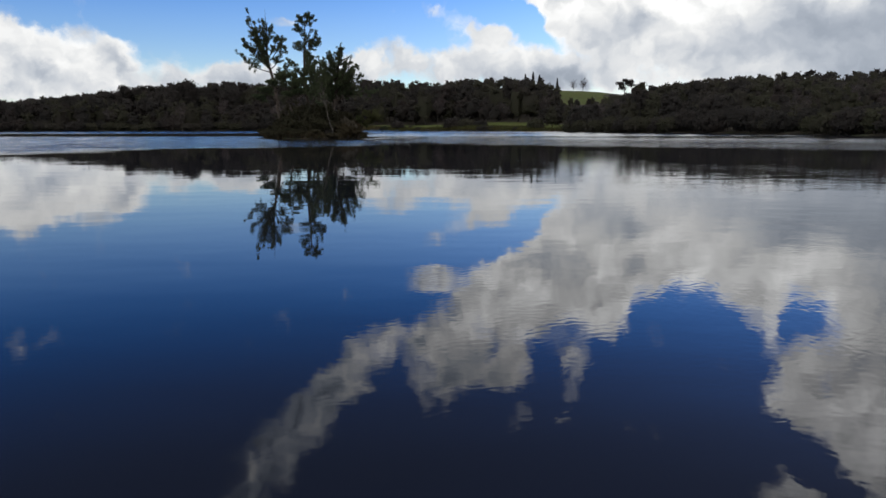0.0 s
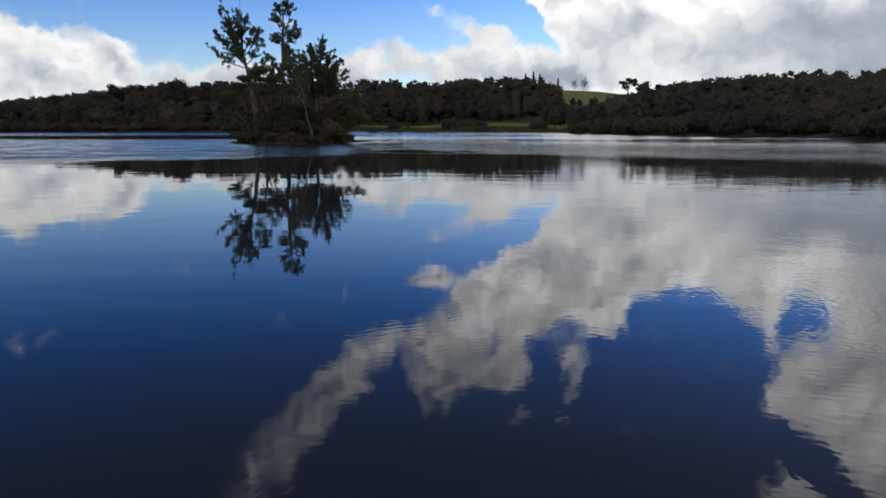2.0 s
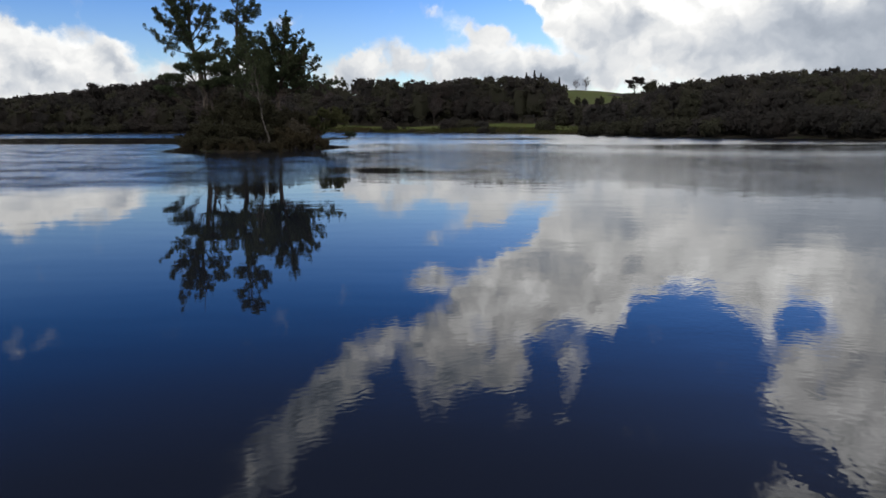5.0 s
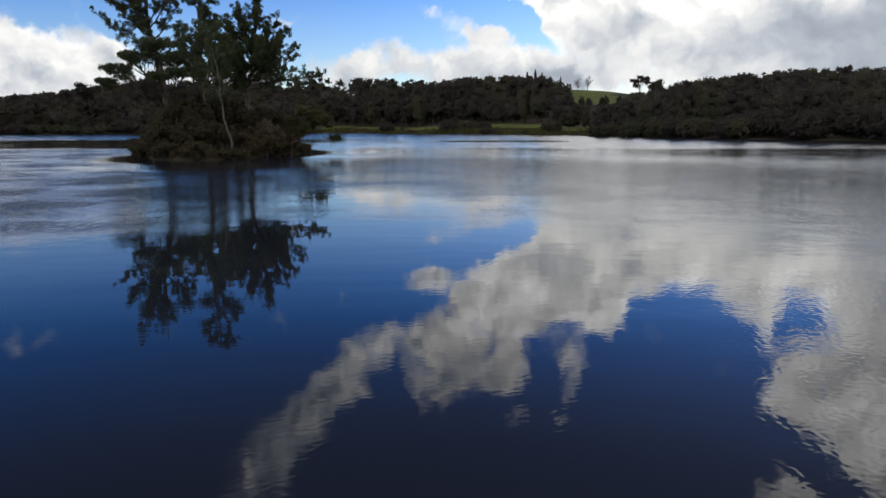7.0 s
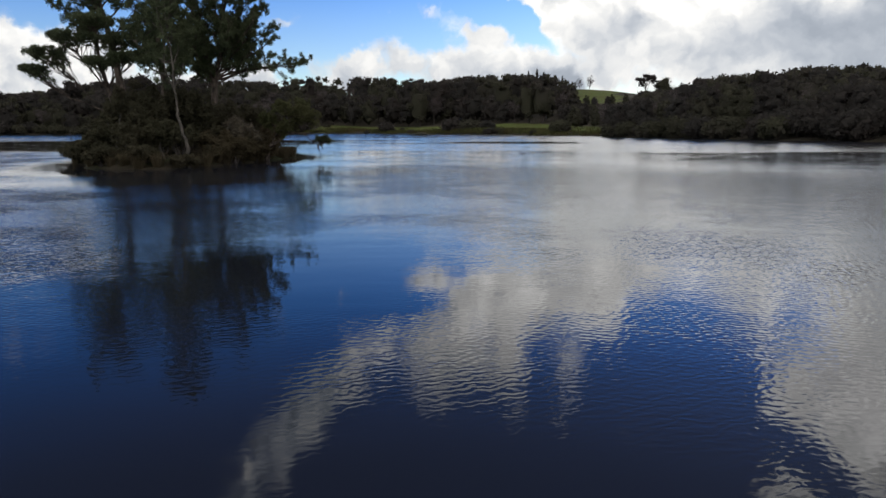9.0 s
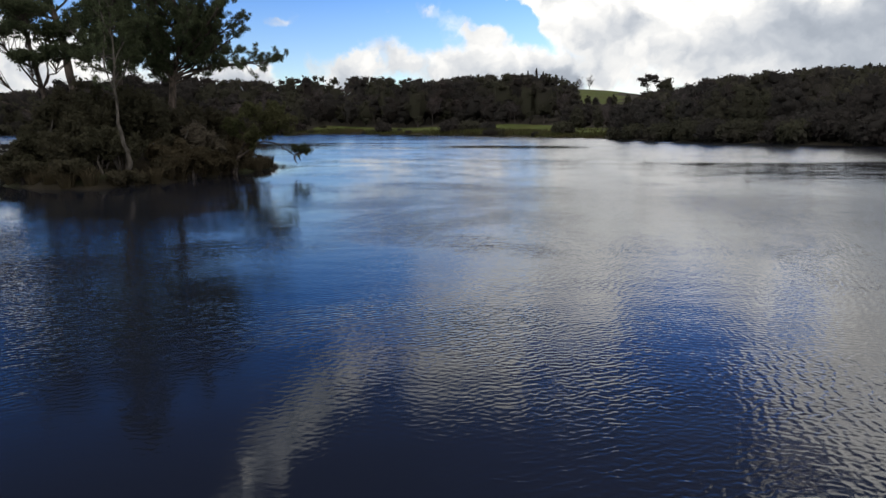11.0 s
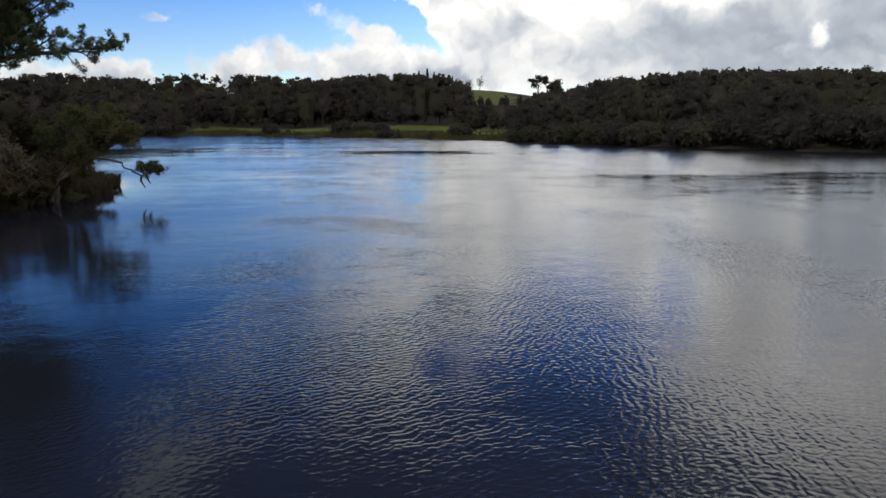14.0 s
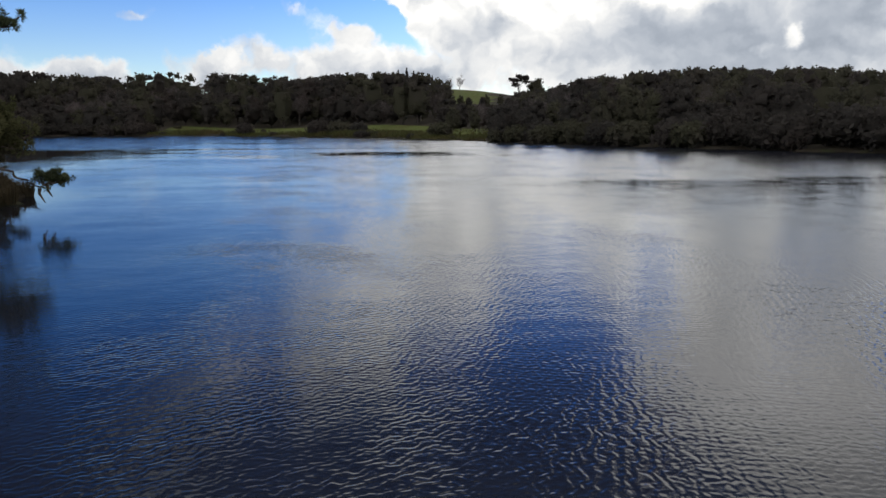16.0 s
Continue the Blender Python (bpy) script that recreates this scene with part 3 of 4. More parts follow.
# ---- woodland kit ----
def lump(rng, centre, size, cuts=3):
    """A rough-skinned inner mass of twigs and leaves: a subdivided box drawn out to a knobbly head."""
    e = cuts + 1
    g = np.linspace(-1, 1, e)
    u, v = np.meshgrid(g, g)
    u, v, one = u.ravel(), v.ravel(), np.ones(e * e)
    sides = [np.stack(q, -1) for q in ((u, v, one), (v, u, -one), (one, u, v), (-one, v, u), (v, one, u), (u, -one, v))]
    p = unit(np.concatenate(sides))
    q = p * 2.3 + rng.uniform(0, 9, 3)
    k = 1 + 0.16 * np.sin(q[:, 0:1] * 2.1 + q[:, 1:2]) + 0.14 * np.sin(q[:, 1:2] * 2.7 + q[:, 2:3] * 1.3) + 0.10 * np.sin(q[:, 2:3] * 4.3 - q[:, 0:1] * 2)
    i, j = np.meshgrid(np.arange(cuts), np.arange(cuts))
    one_side = np.stack([i * e + j, i * e + j + 1, (i + 1) * e + j + 1, (i + 1) * e + j], -1).reshape(-1, 4)
    return np.asarray(centre) + p * k * size, np.concatenate([one_side + e * e * n for n in range(6)])


def crown_points(rng, n, height, base, width, lumps=9, cuts=3):
    """A domed crown of overlapping heads round a solid heart: their inner masses, and places for leaf sprays on their skins."""
    mid, half = np.array((0, 0, base + (height - base) * 0.46)), np.array((width * 0.5, width * 0.5, (height - base) * 0.54))
    out, inner = [], [lump(rng, mid, half * 0.62, cuts)]
    for k in range(lumps):
        up = 1 - 1.65 * (k + rng.uniform(0.2, 0.8)) / lumps
        a = k * 2.4 + rng.uniform(-0.4, 0.4)
        d = np.array((math.cos(a) * math.sqrt(max(1 - up * up, 0)), math.sin(a) * math.sqrt(max(1 - up * up, 0)), up))
        r = width * rng.uniform(0.15, 0.25)
        c = mid + d * (half - r * np.array((1, 1, 0.8))) * rng.uniform(0.86, 1.06)
        inner.append(lump(rng, c, r * 0.70 * np.array((1, 1, 0.82)), cuts))
        q = unit(rng.normal(0, 1, (n // lumps, 3)) + d * 0.6)
        out.append(c + q * r * rng.uniform(0.80, 1.06, (len(q), 1)) * (1, 1, 0.82))
    return np.concatenate(out), inner


def tree_arrays(rng, kind, height, width, size=0.28, count=4, cuts=3):
    """Wood and leaf arrays of one woodland tree."""
    wood, leaf = [], []
    lean = rng.normal(0, 0.04, 2)
    steps = 6
    z = np.linspace(0, height * (0.93 if kind == "cone" else 0.72), steps)
    line = np.stack([lean[0] * z + rng.normal(0, 0.08, steps) * (z > 0), lean[1] * z + rng.normal(0, 0.08, steps) * (z > 0), z - 0.3], -1)
    wood.append(tube(line, np.interp(z, [0, z[-1]], [0.022 * height, 0.004 * height]), 6))
    if kind in ("round", "standard"):
        base = height * (0.0 if kind == "round" else 0.36)
        pts, inner = crown_points(rng, 360 if cuts > 2 else 150, height, base, width, 16 if cuts > 2 else 9, cuts)
        leaf += inner
        leaf.append(leaves(rng, pts, 0.22 if cuts > 2 else 0.20, size, count))
        for p in pts[::48]:
            k = rng.integers(1, steps - 1)
            m = (line[k] + p) / 2 + rng.normal(0, 0.25, 3)
            wood.append(tube([line[k], m, p], [0.006 * height, 0.004 * height, 0.01], 4))
    elif kind == "umbrella":
        for k in range(7):
            a = k * 2.4 + rng.uniform(0, 1)
            q = np.array([math.cos(a), math.sin(a), 0]) * width * rng.uniform(0.15, 0.42)
            end = np.array([line[-1][0], line[-1][1], height * rng.uniform(0.62, 0.96)]) + q
            wood.append(tube([line[-2 - k % 2], (line[-1] + end) / 2 + (0, 0, -0.3), end], [0.008 * height, 0.006 * height, 0.01], 5))
            d = unit(rng.normal(0, 1, (26, 3))) * (width * 0.19, width * 0.19, height * 0.075)
            leaf.append(lump(rng, end, (width * 0.12, width * 0.12, height * 0.05), 2))
            leaf.append(leaves(rng, np.concatenate([end + d, end + d * 0.7]), 0.18, size, count + 1))
    elif kind == "cone":
        n = 230
        f = rng.uniform(0.08, 1, n) ** 0.8
        a = rng.uniform(0, 2 * math.pi, n)
        r = width * 0.5 * (1.02 - f) * rng.uniform(0.45, 1.05, n)
        pts = np.stack([np.cos(a) * r + lean[0] * f * height, np.sin(a) * r + lean[1] * f * height, f * height - 0.25 * r], -1)
        leaf += [lump(rng, (0, 0, h * height), (width * 0.36 * (1.05 - h), width * 0.36 * (1.05 - h), height * 0.12)) for h in (0.2, 0.36, 0.52, 0.68, 0.82)]
        leaf.append(leaves(rng, pts, 0.16, size, count + 2, 0.5))
    else:  # bare
        for k in range(16):
            a, h = rng.uniform(0, 2 * math.pi), rng.uniform(0.25, 0.72)
            s = np.array([np.interp(h * height, z, line[:, 0]), np.interp(h * height, z, line[:, 1]), h * height - 0.3])
            way = np.array([math.cos(a), math.sin(a), rng.uniform(0.7, 1.5)])
            b = wander(rng, s, way, height * rng.uniform(0.25, 0.42), 4, 0.18)
            wood.append(tube(b, np.linspace(0.006 * height, 0.012, 5), 4))
            tip = np.concatenate([b[2:], (b[2:] + b[1:-1]) / 2])
            leaf.append(tufts(rng, np.repeat(tip, 3, 0) + rng.normal(0, 0.25, (len(tip) * 3, 3)), np.tile(unit(way), (len(tip) * 3, 1)), 0.95, 0.022, 5))
    return joined(wood), joined(leaf)


KIT, FAR_KIT = {}, {}
_rng = np.random.default_rng(11)
for _kind, _h, _w, _mat in (("round", 11.5, 8.0, LEAF), ("round", 10.0, 8.5, LEAF), ("round", 13.0, 8.0, OLIVE), ("round", 9.0, 6.5, OLIVE),
                            ("standard", 12.0, 7.0, LEAF), ("standard", 13.0, 6.0, LEAF), ("umbrella", 13.0, 8.5, LEAF), ("cone", 13.0, 5.5, LEAF), ("bare", 11.5, 7.0, TWIG), ("bare", 10.0, 7.5, TWIG), ("round", 3.6, 5.4, LEAF), ("round", 2.6, 4.8, OLIVE)):
    KIT.setdefault(_kind if _h > 5 else "shrub", []).append((*tree_arrays(_rng, _kind, _h, _w, 0.30, 3), _mat, _h))
    FAR_KIT.setdefault(_kind if _h > 5 else "shrub", []).append((*tree_arrays(_rng, _kind, _h, _w, 0.46, 2, 2), _mat, _h))

LABELS = {"round": "dark broadleaved woodland tree on the lake bank", "standard": "round-headed tree on a tall bare trunk", "umbrella": "flat-topped pine rising above the wood", "cone": "narrow dark conifer in the wood",
          "bare": "leafless brown-twigged tree at the wood's edge", "shrub": "low dark willow scrub beside the water"}


def kit_tree(kind, k):
    (wv, wf), (lv, lf), m, _ = KIT[kind][k]
    root = new("shrub" if kind == "shrub" else "tree")
    tagged(root, LABELS[kind] + (", olive green" if m is OLIVE else ""), "shrub" if kind == "shrub" else "tree", "lakeside scrub" if kind == "shrub" else "lakeside woodland trees")
    part("trunk", smooth(mesh_of("trunk", wv, wf, FAR_BARK)), root)
    part("crown", mesh_of("crown", lv, lf, m), root)
    return root


CREST_AT = [-45, -36, -32, -27, -22, -17, -14, -10, -4, -1, 3, 8.5, 10.2, 11.0, 15.0, 16.0, 18.4, 20, 24, 28.5, 36, 42, 60]
CREST_UP = [1.5, 1.8, 2.2, 3, 3.95, 3.75, 3.65, 4, 3.9, 3.6, 4.1, 4.2, 3.6, 1.7, 1.7, 2.7, 2.9, 3.5, 4, 4.2, 4, 3.5, 3.5]


def plant_woods():
    rng = np.random.default_rng(5)
    spots = []
    rows = [(2, 3.4), (5, 4.2), (9, 4.6), (14, 5), (20, 5.5), (28, 7), (38, 7), (49, 5.5), (58, 5), (66, 5), (75, 5.5), (85, 6), (98, 7), (120, 10), (146, 11), (176, 12), (210, 13), (248, 14), (290, 16), (335, 17)]
    for d, gap in rows:
        a = -0.9
        while a < 2.45:
            r = shore_radius(np.array(a)) + d / 0.85
            a += gap * rng.uniform(0.75, 1.25) / r
            rr = r + rng.uniform(-0.35, 0.35) * gap
            x, y = CENTRE[0] + rr * math.cos(a), CENTRE[1] + rr * math.sin(a)
            look_a = math.degrees(math.atan2(x, y - 45))
            if 9.5 < math.degrees(math.atan2(x, y - 45)) < 14.4 and y > 390:
                continue
            if y < 40 or not -42 < math.degrees(math.atan2(x, y - 10)) or look_a > 68 or d > 100 and look_a > 60:
                continue
            spots.append((x, y, d))
    protos, stuff = {}, {}
    seen_up = np.full(400, -9.0)
    spots.sort(key=lambda q: math.hypot(q[0], q[1] - 55))
    singles = 0
    for x, y, d in spots:
        in_meadow = bool(meadow(x, y))
        if in_meadow and (rng.uniform() > (0.30 if d < 4 else 0.12 if d < 12 else 0.05 if d < 30 else 0.03) or y > 400):
            continue
        u = rng.uniform()
        if d < 4 or in_meadow:
            kind = "shrub"
        elif d < 10:
            kind = "shrub" if u < 0.35 else "bare" if u < 0.47 else "round"
        else:
            kind = "round" if u < 0.80 else "bare" if u < 0.92 else "cone" if u < 0.94 else "umbrella"
        if x < -95 and kind in ("round", "bare") and d > 12 and u > 0.4:
            kind = "standard"
        if kind == "cone" and (x > 100 or y < 300):
            kind = "round"
        if kind == "umbrella" and rng.uniform() < 0.6:
            kind = "standard"
        a_deg = math.degrees(math.atan2(x, y - 40))
        if -12 < a_deg < 14 and 40 < d < 110:
            kind = "round" if u < 0.85 else "bare"
        k = int(rng.integers(len(KIT[kind])))
        s, flat_out = rng.uniform(0.8, 1.18), 1.0
        if kind == "shrub" and in_meadow:
            s *= rng.uniform(0.25, 0.5)
            flat_out = rng.uniform(1.2, 2.2)
        if kind != "shrub":
            if x > 15 and y < 320:
                s *= 0.62 if d < 10 else 0.70 if d < 25 else 0.80 if d < 60 else 0.86
            elif d < 10:
                s *= 0.8
            elif d < 25:
                s *= 0.9
            if x < -100:
                s *= 0.95
        z = float(hill(np.array(x), np.array(y)))
        # the wood's top follows the lie of the banks; the green hill shows through its dip
        reach = math.hypot(x, y - 55)
        cap = np.interp(math.degrees(math.atan2(x, y - 55)), CREST_AT, CREST_UP)
        room = 2.3 + math.tan(math.radians(cap * rng.uniform(0.97, 1.03))) * reach - z
        if kind != "shrub":
            full = room / KIT[kind][k][3]
            s = full * rng.uniform(0.95, 1.0) if d > 38 and 0.6 < full < 1.5 and kind in ("round", "standard") else min(s, full)
            if s < 0.35 and 1.2 < room and y < 400:
                kind, k = "shrub", k % 2
                s = min(room / KIT[kind][k][3], 1.1)
            if s < 0.35:
                continue
            # trees wholly behind nearer, taller ones are left out
            az_i = int((math.degrees(math.atan2(x, y - 55)) + 100) * 2)
            up = math.degrees(math.atan2(z + s * KIT[kind][k][3] - 2.3, reach))
            if up < seen_up[az_i - 1:az_i + 2].min() - 0.01:
                continue
            wide = max(int(math.degrees(2.2 * s / reach) * 2), 0)
            seen_up[az_i - wide:az_i + wide + 1] = np.maximum(seen_up[az_i - wide:az_i + wide + 1], up - 0.2)
        m = pose(x, y, z - 0.1, 0, 0, rng.uniform(0, 360)) @ Matrix.Diagonal((s * flat_out * rng.uniform(0.9, 1.1), s * rng.uniform(0.9, 1.1), s, 1))
        if d < 12 and math.hypot(x, y - 50) < 175 and singles < 220:
            singles += 1
            if (kind, k) not in protos:
                protos[kind, k] = kit_tree(kind, k)
                protos[kind, k].matrix_basis = m
            else:
                t = copy_thing(protos[kind, k], Matrix())
                t.matrix_basis = m
        else:
            stuff.setdefault((kind, k), []).append(np.array(m))
    groups = {}
    for (kind, k), ms in stuff.items():
        (wv, wf), (lv, lf), mt, _ = FAR_KIT[kind][k]
        for m in ms:
            for v, f, mat in ((wv, wf, FAR_BARK), (lv, lf, mt)):
                groups.setdefault(mat, []).append((v @ m[:3, :3].T + m[:3, 3], f))
    mats = list(groups)
    vs, fs, sl, base = [], [], [], 0
    for i, mt in enumerate(mats):
        v, f = joined(groups[mt])
        vs.append(v)
        fs.append(f + base)
        sl.append(np.full(len(f), i))
        base += len(v)
    ob = new("far_woods", mesh_of("far_woods", np.concatenate(vs), np.concatenate(fs), mats, np.concatenate(sl)))
    tagged(ob, "dense dark mixed wood climbing the far banks", "woods", kind="stuff")


plant_woods()


def reeds():
    """Rushes and rough grass fringing the meadow's shore."""
    rng = np.random.default_rng(63)
    n = 26000
    a = rng.uniform(0.75, 2.0, n)
    d = rng.gamma(1.6, 4.0, n)
    r = shore_radius(a) + d / 0.85
    x, y = CENTRE[0] + r * np.cos(a), CENTRE[1] + r * np.sin(a)
    keep = meadow(x, y + 8) & (np.sin(x * 0.35) + np.sin(y * 0.5 + x * 0.13) + rng.normal(0, 0.7, n) > -0.5)
    x, y = x[keep], y[keep]
    z = hill(x, y)
    h = rng.uniform(0.3, 1.0, len(x)) * (1.0 + 0.4 * np.sin(x * 0.17))
    t = rng.uniform(0, math.pi, len(x))
    w, lean = 0.16 * np.stack([np.cos(t), np.sin(t), 0 * t], -1), rng.normal(0, 0.15, (len(x), 3)) * (1, 1, 0)
    foot = np.stack([x, y, z - 0.1], -1)
    mid, tip = foot + lean * 0.5 + np.stack([0 * h, 0 * h, h * 0.6], -1), foot + lean + np.stack([0 * h, 0 * h, h + 0.1], -1)
    v = np.stack([foot - w, mid - w * 0.8, tip, mid + w * 0.8], 1).reshape(-1, 3)
    ob = new("reeds", mesh_of("reeds", v, np.arange(len(v)).reshape(-1, 4), RUSH))
    tagged(ob, "dull olive rushes and rough grass along the meadow's shore", "reeds", kind="stuff")


reeds()


def lone(kind, k, x, y, top, label, turn=0.0):
    """A tree that stands out on the skyline, grown to a given height above the lake."""
    z = float(hill(np.array(x), np.array(y)))
    s = max((top - z) / KIT[kind][k][3], 0.4)
    t = kit_tree(kind, k)
    t.matrix_basis = pose(x, y, z - 0.1, 0, 0, turn) @ Matrix.Scale(s, 4)
    tagged(t, label, "tree", "skyline trees")


lone("umbrella", 0, 92, 372, 24.8, "flat-topped pine standing clear of the wood")
lone("round", 3, 99.5, 372, 23.4, "small round-headed tree beside the flat-topped pine")
lone("cone", 0, 66, 590, 42.5, "dark pointed conifer on the hill crest", 200)
lone("cone", 0, 72, 590, 44.0, "dark pointed conifer on the hill crest")
lone("cone", 0, 77, 592, 42.2, "dark pointed conifer on the hill crest", 80)
lone("bare", 0, 121, 640, 44.6, "small bare round-headed tree on the green hilltop")
lone("bare", 1, 113, 640, 41.5, "small bare tree on the green hilltop", 60)
lone("cone", 0, 99, 640, 42.5, "narrow column conifer on the green hilltop", 30)
_h = np.random.default_rng(41)
for _y0 in (232, 250, 272, 300, 335):
    for _az in np.arange(10.2, 15.6, 0.75):
        _y = _y0 + _h.uniform(-7, 7)
        _x = (_y - 55) * math.tan(radians(_az + _h.uniform(-0.3, 0.3)))
        _k = ("round", int(_h.integers(4))) if _h.uniform() < 0.8 else ("bare", int(_h.integers(2)))
        lone(*_k, _x, _y, 2.2 + math.hypot(_x, _y - 55) * math.tan(radians(_h.uniform(0.9, 1.9))), "low dark tree in the hedge below the green hill", _h.uniform(0, 360))
lone("shrub", 0, 3, 242, 4.4, "rounded dark willow bush on the meadow's shore")
lone("shrub", 1, 8, 238, 3.8, "rounded olive willow bush on the meadow's shore", 70)
lone("shrub", 0, 12, 232, 3.6, "rounded dark willow bush on the meadow's shore", 140)
lone("shrub", 0, -16, 260, 3.6, "rounded dark willow bush on the meadow's shore", 210)
lone("shrub", 1, 25, 198, 3.2, "low olive willow bush on the meadow's shore", 30)
lone("round", 3, 56.5, 176, 6.5, "small yellow-olive tree before the dark wood", 30)
lone("round", 3, 182, 285, 23.0, "round-topped tree above the bank wood", 50)
lone("umbrella", 0, -135, 318, 18.9, "broad dome-headed pine above the far wood", 120)
lone("round", 1, -121, 312, 17.2, "dark rounded tree on the far bank's skyline", 10)
lone("standard", 0, -110, 306, 20.3, "tall dome-headed tree on the far bank's skyline", 40)
lone("standard", 1, -105, 306, 21.0, "tall dome-headed tree on the far bank's skyline", 200)
lone("round", 0, -101, 310, 18.5, "dark rounded tree on the far bank's skyline", 80)
lone("standard", 1, -95, 306, 18.9, "tall dome-headed tree on the far bank's skyline", 300)
lone("standard", 0, -87, 304, 18.6, "tall dome-headed tree on the far bank's skyline", 150)
lone("round", 3, -80, 306, 17.3, "dark rounded tree on the far bank's skyline", 33)
lone("standard", 0, -156, 322, 15.8, "tall dome-headed tree on the far bank's skyline", 60)
lone("standard", 1, -162, 322, 15.3, "tall dome-headed tree on the far bank's skyline", 90)
lone("round", 2, -150, 322, 15.3, "dark rounded tree on the far bank's skyline", 190)
lone("round", 3, -128, 316, 16.0, "dark rounded tree on the far bank's skyline", 95)


# ---- the island ----
ISLE = np.array((-14.2, 82.5))
ISLE_RIM = np.array([(-10.5, 77.2), (-9.9, 81.5), (-10.0, 88), (-13, 92.5), (-18.2, 92.4), (-20.7, 89.0), (-18.4, 81.8), (-16.5, 77.0), (-14.9, 73.8), (-12.9, 72.4), (-11.2, 73.4)], float)
_iv = ISLE_RIM - ISLE
_ia, _ir = np.arctan2(_iv[:, 1], _iv[:, 0]), np.hypot(_iv[:, 0], _iv[:, 1])
_io = np.argsort(_ia)
_ia, _ir = _ia[_io], _ir[_io]
_ia3, _ir3 = np.concatenate([_ia - 2 * np.pi, _ia, _ia + 2 * np.pi]), np.tile(_ir, 3)


def isle_radius(a):
    r = sum(np.interp(a + o, _ia3, _ir3) for o in (-0.15, 0.0, 0.15)) / 3
    return r + 0.18 * np.sin(a * 17) + 0.14 * np.sin(a * 29 + 2)


def isle_height(x, y):
    dx, dy = np.asarray(x, float) - ISLE[0], np.asarray(y, float) - ISLE[1]
    a = np.arctan2(dy, dx)
    f = 1 - np.hypot(dx, dy) / isle_radius(a)
    lump = 0.10 * np.sin(dx * 1.7 + 1) * np.sin(dy * 1.3) + 0.05 * np.sin(dx * 4.1) * np.sin(dy * 3.7)
    return np.where(f < 0, f * 2.5, 0.14 * np.clip(f / 0.06, 0, 1) + 0.75 * np.clip(f * 1.6, 0, 1) + lump * np.clip(f / 0.15, 0, 1))


def isle_z(x, y):
    return float(isle_height(np.array(x), np.array(y)))


def island():
    n, rings = 160, [1.12, 1.03, 1.0, 0.985, 0.96, 0.92, 0.86, 0.78, 0.68, 0.56, 0.43, 0.29, 0.14, 0.01]
    a = np.linspace(-np.pi, np.pi, n, endpoint=False)
    rs = isle_radius(a)
    g = []
    for f in rings:
        x, y = ISLE[0] + rs * f * np.cos(a), ISLE[1] + rs * f * np.sin(a)
        g.append(np.stack([x, y, isle_height(x, y)], -1))
    v = np.concatenate(g)
    i, j = np.meshgrid(np.arange(len(rings) - 1), np.arange(n), indexing="ij")
    k = (j + 1) % n
    f = np.stack([i * n + j, i * n + k, (i + 1) * n + k, (i + 1) * n + j], -1).reshape(-1, 4)
    ob = new("island_ground", smooth(mesh_of("island_ground", v, f, BANK)))
    tagged(ob, "low peaty islet with an undercut dark bank", "island", kind="structure")


island()


